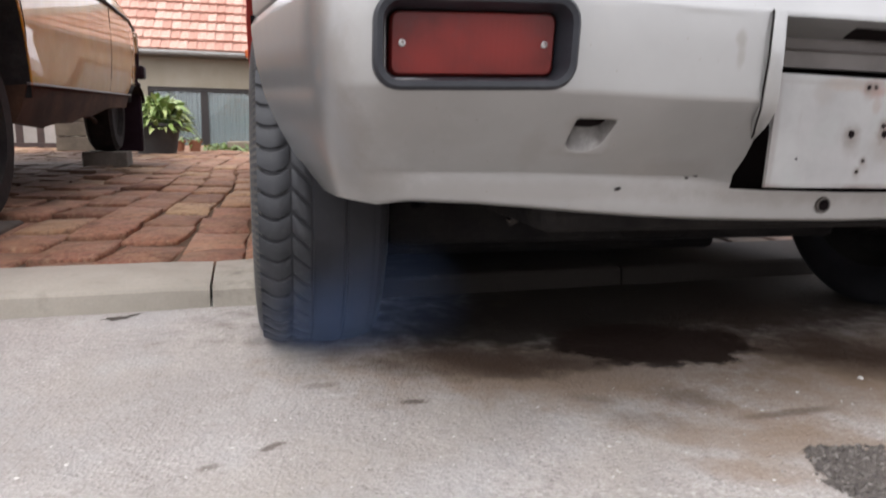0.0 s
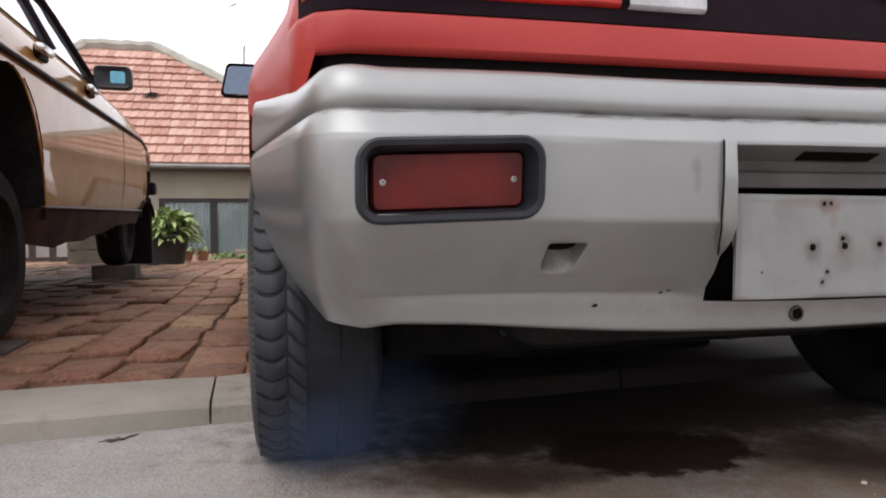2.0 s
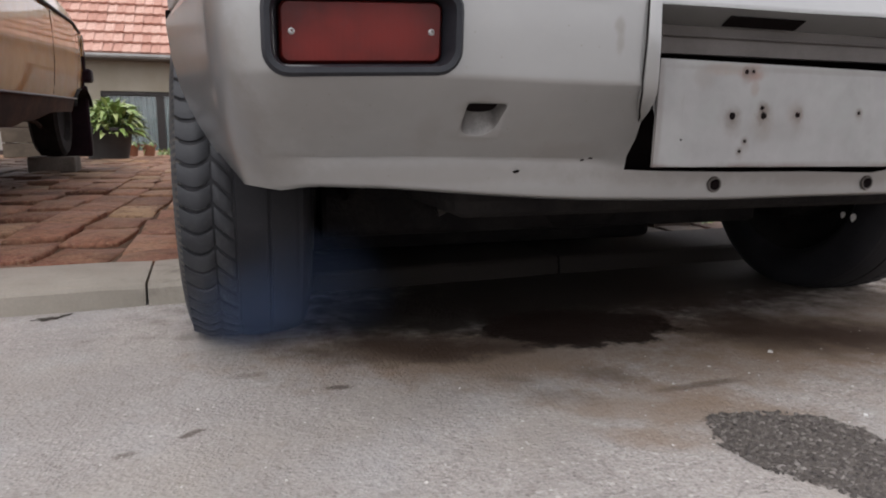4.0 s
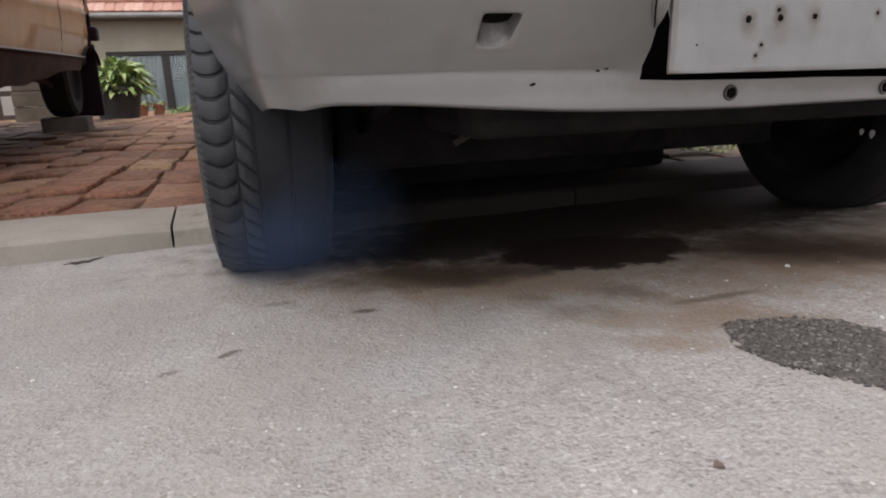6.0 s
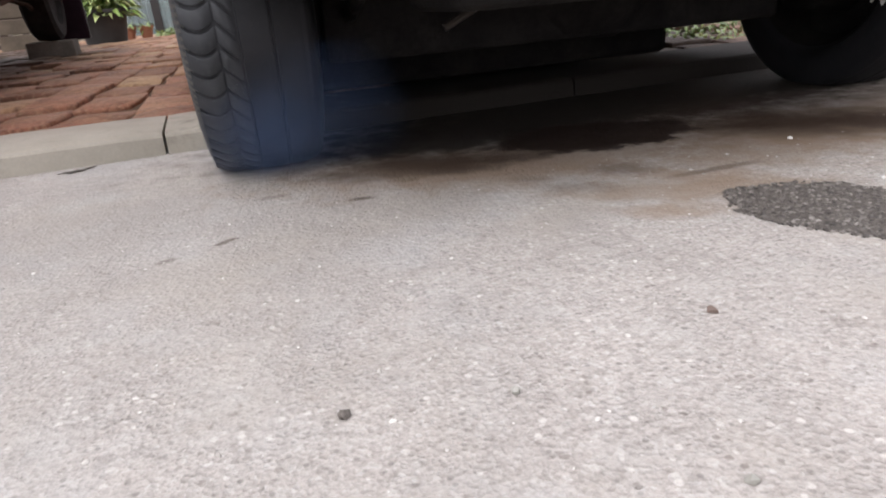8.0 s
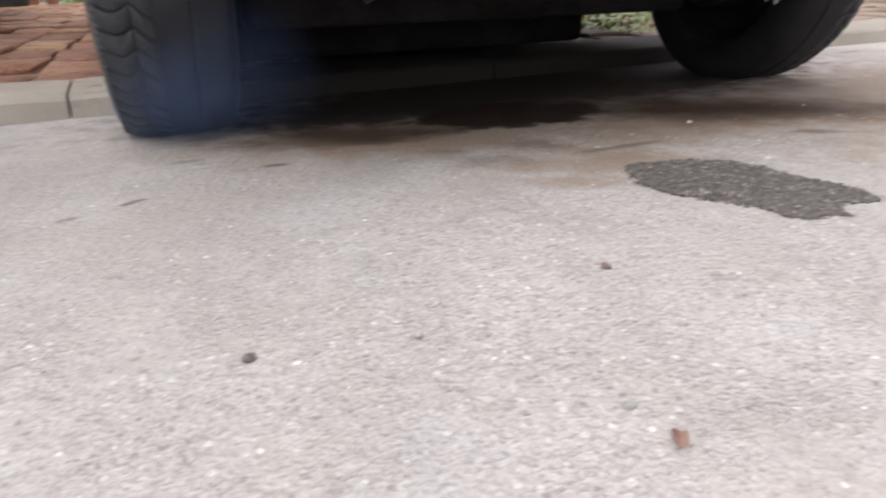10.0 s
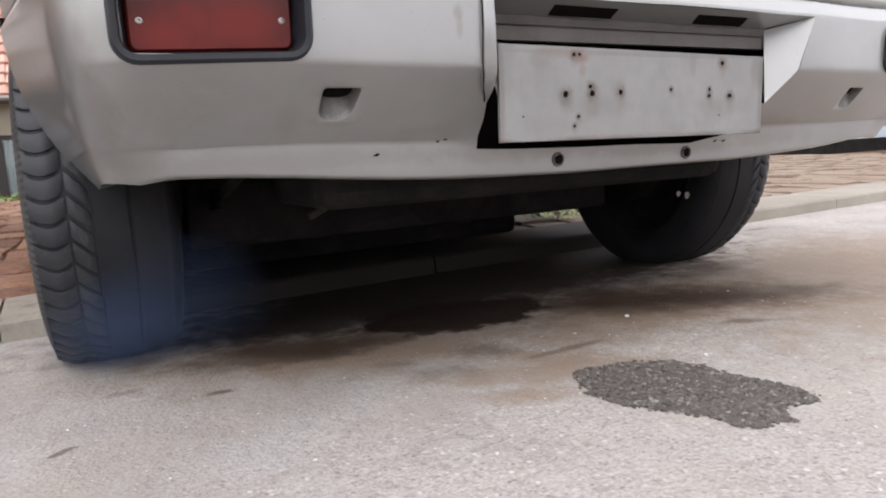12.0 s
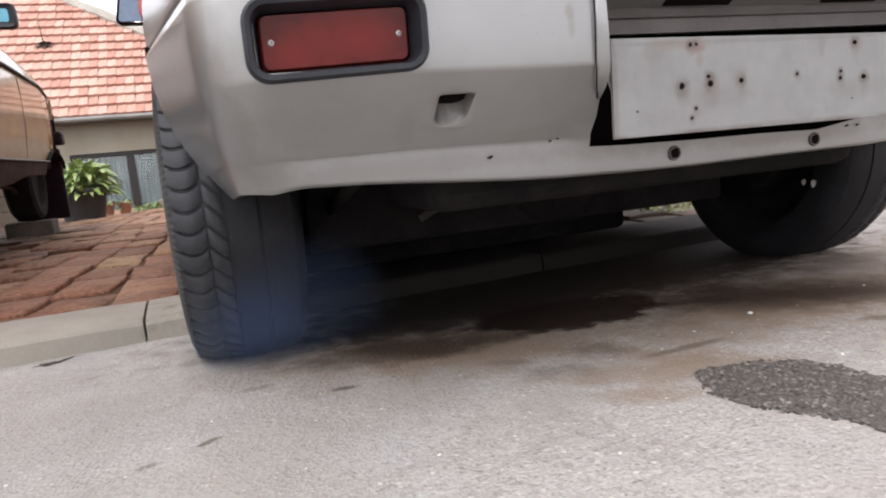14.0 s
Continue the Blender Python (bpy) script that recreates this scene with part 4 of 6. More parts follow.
part("rear_valance", loft(rings, closed=False), RED, red_car, "red lower tail panel", True)
rings = [[(x * 0.998, y + 0.004 + dy, z) for x, y in rim[2:-2]] for z, dy in ((0.650, 0.02), (0.6505, 0.0), (0.80, 0.006), (0.803, 0.03))]
band = part("lamp_band", loft(rings, closed=False), BLACK, red_car, "black plastic tail lamp band", True)
# black strip imitates the shaded gap under the valance
part("valance_gap", loft([[(x * 0.985, y + 0.016, z) for x, y in rim[2:-2]] for z in (0.56, 0.62)], closed=False), HOLE, red_car)


def rim_y(x):
    return interp(x, [p[0] for p in rim], [p[1] for p in rim])


for s in (-1, 1):
    for x0, x1, mat_, nm in ((0.585, 0.707, LAMP_ORANGE, "orange indicator lens"), (0.346, 0.571, LAMP_RED, "red tail lamp lens"), (0.2345, 0.335, LAMP_WHITE, "clear reversing lamp lens")):
        xs = [s * (x0 + (x1 - x0) * k / 6) for k in range(7)]
        rings = []
        for z, dy in ((0.6675, 0.003), (0.669, -0.003), (0.672, -0.0055), (0.786, -0.003), (0.789, 0.0), (0.79, 0.005)):
            rings.append([(x, rim_y(x) + 0.003 + dy, z) for x in xs])
        bm = loft(rings, closed=False)
        part("tail_lamp_lens", bm, mat_, band, nm, True)
bm = bmesh.new()  # outlined chrome emblem shapes
for k in range(2):
    x0 = 0.016 + 0.062 * k
    pts = rounded(0.05, 0.046, 0.014, 5)
    pts = [p for p in pts][3:22] if k == 0 else pts
    tube([(x0 + 0.025 + a, 0.0685, 0.73 + b) for a, b in pts] + ([(x0 + 0.025 + pts[0][0], 0.0685, 0.73 + pts[0][1])] if k else []), 0.0028, 6, bm)
part("emblem", bm, CHROME, band, "chrome outline emblem", True)
# glazing
bm = loft([[(-w, y, z), (w, y, z)] for w, y, z in ((0.56, 0.5, 1.02), (0.5, 1.03, 1.375))], closed=False)
part("hatch_glass", bm, CAR_GLASS, red_car)
for s in (-1, 1):
    rings = [[(askew(y) + s * (interp(z, ZS, WS) * 1.025 + 0.006), y, z) for y in (0.75 + (z - 0.95) * 0.9, 1.4, 2.05, 2.85 - (z - 0.95) * 1.25)] for z in (0.95, 1.1, 1.25, 1.33)]
    part("side_window", loft(rings, closed=False), CAR_GLASS, red_car)
    # door mirror
    rings = []
    cx, cy, cz = s * 0.9, 2.3, 1.05
    for y, w, h in ((2.25, 0.134, 0.124), (2.24, 0.142, 0.132), (2.245, 0.148, 0.138), (2.30, 0.142, 0.13), (2.37, 0.06, 0.07)):
        rings.append([(cx + a - 0.012 * s * b / 0.06, y, cz + b) for a, b in rounded(w, h, 0.018, 4)])
    housing = part("door_mirror", loft(rings, caps=False), BLACK, red_car, "black plastic door mirror", True)
    part("mirror_glass", loft([[(cx + a - 0.012 * s * b / 0.06, 2.248, cz + b) for a, b in rounded(0.13, 0.116, 0.014, 4)], [(cx + a - 0.012 * s * b / 0.06, 2.252, cz + b) for a, b in rounded(0.13, 0.116, 0.014, 4)]]), MIRROR, housing)
    part("mirror_arm", box(*sorted((s * 0.64, s * 0.88)), 2.33, 2.36, 1.04, 1.07, 0.008), BLACK, housing)
part("aerial", tube([(-0.9, 2.33, 1.0), (-0.892, 2.32, 1.215)], 0.003, 6), BLACK, red_car)
# wheel-arch flare, floor and running gear
for s in (-1, 1):
    for cy in (FRONT_Y,):
        pts = [(askew(cy) + s * 0.764, cy + 0.352 * math.cos(a), 0.29 + 0.352 * math.sin(a)) for a in (radians(d) for d in range(-8, 190, 9))]
        part("arch_flare", tube(pts, 0.014, 8), RED, red_car, "", True)
part("side_marker", box(-0.892, -0.87, 2.7, 2.79, 0.7, 0.735, 0.005), LAMP_ORANGE, red_car, "orange side marker lamp")
part("floor_pan", box(-0.56, 0.56, 0.3, 4.0, 0.31, 0.36, 0.01), UNDER, red_car)
# invented low box that blocks light and view beneath the car
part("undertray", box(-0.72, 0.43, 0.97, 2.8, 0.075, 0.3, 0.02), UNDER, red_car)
part("axle_beam", box(-0.55, 0.455, 0.6, 0.72, 0.168, 0.3, 0.012), UNDER, red_car)
part("rear_floor", box(-0.57, 0.57, 0.13, 1.0, 0.44, 0.455), UNDER, red_car)
for s in (-1, 1):
    arc = [(REAR_Y + 0.34 * math.cos(a), 0.29 + 0.34 * math.sin(a)) for a in (radians(10 + 112 * k / 14) for k in range(15))]
    part("arch_liner", loft([[(x, y, z) for y, z in arc] for x in (s * 0.56, s * 0.76)], closed=False), UNDER, red_car)
part("front_crossmember", box(-0.6, 0.6, 3.3, 3.9, 0.17, 0.32, 0.03), UNDER, red_car)
part("rear_skirt_inner", box(-0.6, 0.6, 0.10, 0.13, 0.335, 0.56), UNDER, red_car)
part("fuel_tank", box(-0.42, 0.4, 0.2, 0.5, 0.25, 0.32, 0.025), UNDER, red_car)
bm = tube([(-0.62, REAR_Y, 0.27), (-0.15, REAR_Y, 0.27), (-0.06, REAR_Y, 0.26), (0.06, REAR_Y, 0.26), (0.15, REAR_Y, 0.27), (0.62, REAR_Y, 0.27)], [0.035, 0.04, 0.1, 0.1, 0.04, 0.035], 14)
part("rear_axle", bm, UNDER, red_car, "", True)
for s in (-1, 1):
    bm = bmesh.new()
    for i in range(3):
        L = 0.36 - 0.09 * i
        tube([(s * 0.5, REAR_Y + t * L, 0.265 + 0.05 * t * t - 0.012 * i) for t in (-1, -0.5, 0, 0.5, 1)], 0.01, 6, bm)
    part("leaf_spring", bm, UNDER, red_car)
part("exhaust_pipe", tube([(-0.33, 0.33, 0.268), (-0.33, 0.37, 0.265), (-0.27, 0.45, 0.262), (-0.25, 0.9, 0.25), (-0.25, 3.2, 0.24)], 0.02, 10), UNDER, red_car, "", True)
px, py, pz = bumper_point(0, min(range(len(LEVELS)), key=lambda i: abs(LEVELS[i][0] - 0.519)))
part("wing_slit", box(px - 0.002, px + 0.006, py - 0.013, py - 0.003, pz - 0.008, pz + 0.006), HOLE, bumper)
part("damper", tube([(-0.335, 0.55, 0.217), (-0.258, 0.55, 0.254)], 0.008, 8), RECESS, red_car, "", True)


def flattened(bm, cx, floor):
    """Presses a tyre on to its ground: flat where it rests, its walls bulged just above."""
    for v in bm.verts:
        low = max(0.0, 1 - (v.co.z - floor) / 0.07)
        v.co.x = cx + (v.co.x - cx) * (1 + 0.055 * min(1.0, low) ** 1.5)
        v.co.z = max(v.co.z, floor + 0.002)
    return bm


def tyre(cx, cy, cz, s, parent, floor):
    """A worn tyre on a steel rim; s is the side that faces out."""
    def X(u):
        return cx + s * u
    w = 0.103
    prof = [(-w + 0.02, 0.19), (-w + 0.004, 0.205), (-w, 0.235), (-w + 0.006, 0.262), (-w + 0.017, 0.278), (-w + 0.034, 0.2845), (-0.03, 0.2865), (0.03, 0.2865), (w - 0.034, 0.2835), (w - 0.016, 0.273), (w - 0.004, 0.256), (w, 0.235), (w - 0.004, 0.205), (w - 0.02, 0.19)]
    wheel_ = part("wheel", flattened(loft([[(X(u), cy + r * math.sin(a), cz + r * math.cos(a)) for a in (2 * math.pi * k / 144 for k in range(144))] for u, r in prof], caps=False), cx, floor), DARK_RUBBER, parent, "worn black tyre", True)
    # tread: shoulder blocks with bowed grooves, slanted middle blocks, inner ribs worn smooth
    def crown(u):
        return interp(u, [-w + 0.017, -w + 0.034, -0.03, 0.03, w - 0.034, w - 0.02], [0.279, 0.286, 0.290, 0.290, 0.2875, 0.279])
    bm, worn = bmesh.new(), bmesh.new()
    for row, (u0, u1, bow, slant, gap, count, deep) in enumerate(((w - 0.055, w - 0.010, 0.32, 0.0, 0.1, 54, 0.006), (w - 0.084, w - 0.058, 0.0, -0.75, 0.14, 54, 0.004))):
        for q in range(count):
            rings = []
            for j in range(6):
                f = j / 5
                u = u0 + (u1 - u0) * f
                shift = bow * (1 - (2 * f - 1) ** 2) + slant * f
                ring = []
                for e, lift in ((gap / 2, -deep), (gap / 2 + 0.05, -0.0006), (gap / 2 + 0.1, 0.0), (0.5, 0.0004), (1 - gap / 2 - 0.1, 0.0), (1 - gap / 2 - 0.05, -0.0006), (1 - gap / 2, -deep)):
                    a = 2 * math.pi * (q + e - shift + 0.3 * row) / count
                    r = crown(u) + lift - (0.003 if j in (0, 5) else 0)
                    ring.append((X(u), cy - r * math.sin(a), cz - r * math.cos(a)))
                rings.append(ring)
            loft(rings, closed=False, bm=bm)
    for u0, u1 in ((-w + 0.018, -0.0335), (-0.032, w - 0.0865)):
        rings = [[(X(u), cy + (crown(u) + d) * math.sin(a), cz + (crown(u) + d) * math.cos(a)) for a in (2 * math.pi * k / 96 for k in range(97))] for u, d in ((u0, -0.005), (u0 + 0.002, -0.0005), ((u0 + u1) / 2, 0), (u1 - 0.002, -0.0005), (u1, -0.005))]
        loft(rings, closed=False, bm=worn)
    part("worn_rib", flattened(worn, cx, floor), DARK_RUBBER, wheel_, "smooth worn inner tread", True)
    part("tread", flattened(bm, cx, floor), TYRE, wheel_, "", True)
    bm = bmesh.new()  # fine lugs along the outer shoulder
    for q in range(150):
        a = 2 * math.pi * q / 150
        rings = []
        for u, r, h in ((w - 0.012, 0.272, 0.0), (w - 0.006, 0.263, 0.0005), (w - 0.001, 0.249, 0.0006), (w, 0.243, 0.0)):
            rings.append([(X(u + h), cy + r * math.sin(a + d), cz + r * math.cos(a + d)) for d in (-0.011, 0, 0.011)])
        loft(rings, closed=False, bm=bm)
    ring = [(X(u), r) for u, r in ((w - 0.0145, 0.2725), (w - 0.003, 0.256), (w + 0.0012, 0.235), (w - 0.0028, 0.206), (w - 0.014, 0.194))]
    part("sidewall", flattened(loft([[(x, cy + r * math.sin(a), cz + r * math.cos(a)) for a in (2 * math.pi * k / 96 for k in range(97))] for x, r in ring], closed=False), cx, floor), SIDEWALL, wheel_, "dusty grey sidewall", True)
    part("lug_ring", flattened(bm, cx, floor), TYRE, wheel_)
    bm = loft([[(X(u), cy + r * math.sin(a), cz + r * math.cos(a)) for a in (2 * math.pi * k / 40 for k in range(40))] for u, r in ((-0.07, 0.02), (-0.03, 0.1), (-0.03, 0.165), (-w + 0.02, 0.19), (-w + 0.016, 0.196), (w - 0.016, 0.196), (w - 0.02, 0.19), (0.02, 0.165), (0.035, 0.1), (0.045, 0.02))])
    part("rim", bm, UNDER, wheel_, "grimy steel rim", True)
    part("brake_drum", lathe_x([(X(-0.12), 0.02), (X(-0.12), 0.11), (X(-0.03), 0.12), (X(-0.03), 0.02)], cy, cz, 24), UNDER, wheel_)
    return wheel_


for s in (-1, 1):
    for cy, floor in ((REAR_Y, 0.0), (FRONT_Y, 0.042)):
        wh = tyre(s * 0.683 + askew(cy) * (cy > 1), cy, WHEEL_R - 0.011 + floor, s, red_car, floor)
        if s == 1 and cy == REAR_Y:
            bm = bmesh.new()
            for yy, zz, h in ((0.478, 0.193, 0.007), (0.452, 0.19, 0.009)):
                join(bm, moved(disc(0, 0, 0, h, 0.002, 9, 0.2, 3), Matrix.Translation((0.579, yy, zz)) @ Matrix.Rotation(radians(90), 4, "Z") @ Matrix.Diagonal((0.8, 1, 1, 1))))
            part("paint_spots", bm, WHITE_WALL, wh, "white paint spots on the sidewall")

# ---- mustard car, propped on blocks ----
mustard = new("mustard_sedan")
tagged(mustard, "faded mustard sedan with rusty sill propped up on blocks", "car")
MX, MW = 0.0, 0.82


def mring(y):
    top = interp(y, [-1.5, -1.3, -0.5, -0.05, 1.0, 1.45, 2.4, 2.75, 2.84], [1.10, 1.16, 1.18, 1.58, 1.60, 1.18, 1.04, 0.985, 0.95])
    bottom = interp(y, [-1.5, -1.2, 2.4, 2.84], [0.62, 0.5, 0.5, 0.56])
    for cy in (-0.34, 2.56):
        if abs(y - cy) < 0.34:
            bottom = max(bottom, 0.47 + 1.45 * (math.sqrt(0.34 ** 2 - (y - cy) ** 2)) * (1.0 if cy < 0 else 0.25))
    zs = [0.5, 0.56, 0.7, 0.85, 1.0, 1.03, 1.1, 1.16, 1.18, 1.3, 1.45, 1.55, 1.6]
    ws = [0.79, 0.805, 0.82, 0.825, 0.82, 0.815, 0.79, 0.755, 0.735, 0.68, 0.61, 0.55, 0.42]
    k = interp(y, [-1.5, -1.2, 2.3, 2.7, 2.84], [0.85, 1.0, 1.0, 0.975, 0.93])
    side = []
    for z in zs:
        zz = min(max(z, bottom), top)
        side.append((interp(zz, zs, ws) * k, zz))
    side.append((max(0.05, side[-1][0] - 0.1), top + 0.01))
    return [(-w, y, z) for w, z in side] + [(w, y, z) for w, z in reversed(side)]


ys = [-1.5, -1.3, -1.0, -0.7, -0.67, -0.6, -0.5, -0.42, -0.34, -0.26, -0.18, -0.1, -0.04, -0.01, 0.02, 0.3, 0.6, 1.0, 1.2, 1.45, 1.7, 1.9, 2.07, 2.1, 2.22, 2.3, 2.42, 2.56, 2.66, 2.74, 2.77, 2.84]
part("body", loft([mring(y) for y in ys]), MUSTARD, mustard, "glossy faded mustard paint", True)
pts = [(0.826, -1.2, 0.985), (0.832, -0.3, 0.99), (0.834, 0.6, 0.995), (0.83, 1.5, 1.0), (0.825, 2.3, 1.0), (0.80, 2.72, 0.975)]
bm = bmesh.new()
loft([[(x - 0.01, y, z - 0.008), (x + 0.005, y, z - 0.007), (x + 0.008, y, z), (x + 0.005, y, z + 0.007), (x - 0.01, y, z + 0.008)] for x, y, z in pts], bm=bm)
part("side_moulding", bm, BLACK, mustard, "black rubber side moulding", True)
part("sill", loft([[(0.7, y, 0.36 + d), (0.765, y, 0.35 + d), (0.79, y, 0.43), (0.812, y, 0.512), (0.7, y, 0.5)] for y, d in ((-0.02, 0.03), (0.3, 0.0), (0.5, 0.015), (0.8, 0.01), (1.0, 0.03), (1.3, 0.04), (1.6, 0.07), (1.9, 0.1), (2.2, 0.125))]), RUST, mustard, "rusty dark sill", True)
part("sill_trim", box(0.812, 0.825, -0.02, 2.22, 0.509, 0.519, 0.003), RECESS, mustard, "dull metal sill trim")
arc = [(-0.34 + 0.375 * math.cos(a), 0.465 + 1.42 * 0.36 * math.sin(a)) for a in (radians(8 + 60 * k / 14) for k in range(15))]
for pts in ([(interp(z, [0.5, 0.56, 0.7, 0.85, 1.0], [0.79, 0.805, 0.82, 0.825, 0.82]) + 0.0005, y, z) for y, z in arc], [(interp(z, [0.53, 0.56, 0.7, 0.85, 0.98], [0.798, 0.805, 0.82, 0.825, 0.821]), 1.62 - 0.04 * (z - 0.5), z) for z in (0.53, 0.6, 0.7, 0.8, 0.9, 0.98)]):
    part("door_seam", tube(pts, 0.0028, 5), BLACK, mustard, "dark door gap")
part("arch_lip", tube([(0.822, -0.34 + 0.342 * math.cos(a), 0.465 + 1.45 * 0.342 * math.sin(a)) for a in (radians(5 + 80 * k / 16) for k in range(17))], 0.0045, 6), MUSTARD, mustard, "", True)
part("chassis", box(-0.74, 0.7, -1.1, 1.5, 0.4, 0.56, 0.02), UNDER, mustard)
for cy, h in ((-0.34, 1.45), (2.56, 0.36)):
    arc = [(cy + 0.336 * math.cos(a), 0.465 + h * 0.336 * math.sin(a)) for a in (math.pi * k / 16 for k in range(17))]
    part("wheel_well", loft([[(x, y, z) for y, z in arc] for x in (0.822, 0.5, 0.3)], closed=False), UNDER, mustard)
    part("well_wall", loft([[(x, y, z) for y, z in arc] for x in (0.29, 0.30)]), UNDER, mustard)
for y in (0.0, 0.77):  # door handles
    bm = box(0.815, 0.85, y - 0.06, y + 0.08, 1.065, 1.095, 0.01, 2)
    part("door_handle", bm, CHROME, mustard, "chrome door handle", True)
    part("handle_cup", box(0.80, 0.825, y - 0.02, y + 0.1, 1.05, 1.1, 0.01, 2), BLACK, mustard)


def glass_strip(y0b, y1b, y0t, y1t):
    return loft([[(interp(z, [1.18, 1.3, 1.45, 1.55], [0.742, 0.687, 0.617, 0.557]), y0b + (y0t - y0b) * f, z), (interp(z, [1.18, 1.3, 1.45, 1.55], [0.742, 0.687, 0.617, 0.557]), y1b + (y1t - y1b) * f, z)] for z, f in ((1.19, 0), (1.3, 0.33), (1.45, 0.75), (1.54, 1))], closed=False)


# opaque pale mirror stands in for white sky showing in the windows
MGLASS = plain("sky_bright_car_glass", (0.75, 0.78, 0.8), 0.03, 0.9)
part("rear_side_window", glass_strip(-0.4, 0.42, -0.1, 0.38), MGLASS, mustard)
part("front_side_window", glass_strip(0.48, 1.24, 0.44, 0.86), MGLASS, mustard)
for y0, y1 in ((0.44, 0.4), (1.28, 0.9)):
    part("window_pillar", tube([(0.75, y0, 1.18), (0.625, y0 + (y1 - y0) * 0.72, 1.45), (0.565, y1, 1.56)], 0.018, 8), BLACK, mustard, "dark window pillar", True)
bm = loft([[(0.87 + a, 1.062, 1.195 + b) for a, b in rounded(0.10, 0.062, 0.012, 4)], [(0.87 + a, 1.048, 1.195 + b) for a, b in rounded(0.17, 0.108, 0.024, 4)], [(0.87 + a, 1.055, 1.195 + b) for a, b in rounded(0.18, 0.118, 0.028, 4)], [(0.87 + a, 1.11, 1.195 + b) for a, b in rounded(0.178, 0.116, 0.028, 4)], [(0.86 + a, 1.16, 1.195 + b) for a, b in rounded(0.1, 0.06, 0.02, 4)]])
mm = part("door_mirror", bm, RUBBER, mustard, "black door mirror with blue glass", True)
part("mirror_glass", loft([[(0.893 + a, y, 1.197 + b) for a, b in rounded(0.07, 0.062, 0.01, 4)] for y in (1.0585, 1.0655)]), plain("blue_mirror_glass", (0.11, 0.25, 0.31), 0.1, 1.0), mm)
part("mirror_bracket", loft([[(0.74, 1.02, 1.15), (0.74, 1.16, 1.15), (0.74, 1.16, 1.19), (0.74, 1.04, 1.19)], [(0.82, 1.08, 1.18), (0.82, 1.14, 1.18), (0.82, 1.14, 1.21), (0.82, 1.08, 1.21)]]), BLACK, mm)
part("front_bumper", box(-0.84, 0.84, 2.8, 2.93, 0.64, 0.74, 0.02), BLACK, mustard, "black front bumper")
part("hanging_apron", box(0.55, 0.8, 2.84, 2.9, 0.1, 0.62, 0.015), BLACK, mustard, "black front apron hanging down")
part("fender_edge", tube([(0.775, 2.83, 0.97), (0.795, 2.83, 0.85), (0.79, 2.82, 0.7), (0.77, 2.8, 0.57)], 0.014, 6), BLACK, mustard)
part("steering_rod", tube([(0.5, 1.75, 0.42), (0.6, 2.1, 0.36), (0.56, 2.5, 0.3)], [0.016, 0.013, 0.018], 8), RUST, mustard, "rusty steering rod", True)
part("corner_trim", tube([(0.803, 2.76, 0.965), (0.807, 2.755, 0.9), (0.8, 2.75, 0.82)], 0.01, 6), CHROME, mustard, "", True)
part("corner_lamp", box(0.7, 0.79, 2.76, 2.83, 0.93, 0.965, 0.01), CHROME, mustard)
for s in (-1, 1):
    for cy in (-0.34, 2.56):
        o, hub = (s * 0.09, 0.41) if cy > 0 else (0.0, 0.36)
        bm = lathe_x([(s * 0.60, 0.18), (s * 0.60, 0.26), (s * 0.62, 0.285), (s * 0.70, 0.29), (s * 0.755, 0.285), (s * 0.775, 0.26), (s * 0.775, 0.19), (s * 0.74, 0.18), (s * 0.72, 0.05)], cy, hub, 48)
        moved(bm, Matrix.Translation((-o, 0, 0)))
        mw = part("wheel", bm, UNDER, mustard, "bald black tyre", True)
        part("rim", moved(lathe_x([(s * 0.70, 0.02), (s * 0.73, 0.1), (s * 0.71, 0.17), (s * 0.745, 0.19), (s * 0.735, 0.195)], cy, hub, 32), Matrix.Translation((-o, 0, 0))), UNDER, mw)
M_PLACE = Matrix.Translation((-1.585, 2.05, 0.0)) @ Matrix.Rotation(radians(3.1), 4, "Z") @ Matrix.Rotation(radians(1.5), 4, "X") @ Matrix.Translation((-0.82, 0, 0))
mustard.matrix_world = M_PLACE
for cx, cy, cz in ((0.69, -0.34, 0.07), (-0.69, -0.34, 0.07), (0.61, 2.56, 0.12), (-0.61, 2.56, 0.12)):
    p = M_PLACE @ Vector((cx, cy, cz))
    gz = court(p.y)
    bm = box(-0.16, 0.13, -0.13, 0.13, gz - 0.01, p.z, 0.012)
    moved(bm, Matrix.Translation((p.x, p.y, 0)) @ Matrix.Rotation(radians(3.9), 4, "Z"))
    solo("concrete_block", bm, DARK_CONCRETE, "grey concrete block under the wheel of the mustard sedan", "block", "blocks under the sedan")

# ---- house ----
house = thing("house", (-3.5, 19, -0.35), "low cream house with red clay tile roof", "house")
HY = 17.0
OPEN = (-3.85, 0.6, -0.3, 1.3)
for b in ((-9.5, OPEN[0], HY, HY + 0.35, -0.4, 2.1), (OPEN[1], 1.5, HY, HY + 0.35, -0.4, 2.1), (OPEN[0], OPEN[1], HY, HY + 0.35, OPEN[3], 2.1),
          (-9.5, -9.2, HY + 0.35, 24, -0.4, 2.1), (1.2, 1.5, HY + 0.35, 24, -0.4, 2.1), (-9.5, 1.5, 24, 24.3, -0.4, 2.1)):
    part("wall", box(*b), PLASTER, house, "cream plaster wall")
win = part("window", box(OPEN[0], OPEN[1], HY + 0.04, HY + 0.16, 1.2, 1.3, 0.01), DARK_WOOD, house, "dark brown glazed front")
for x in (-3.82, -2.55, -1.2, 0.55):
    part("mullion", box(x - 0.09, x + 0.09, HY + 0.05, HY + 0.15, -0.35, 1.2, 0.008), DARK_WOOD, win)
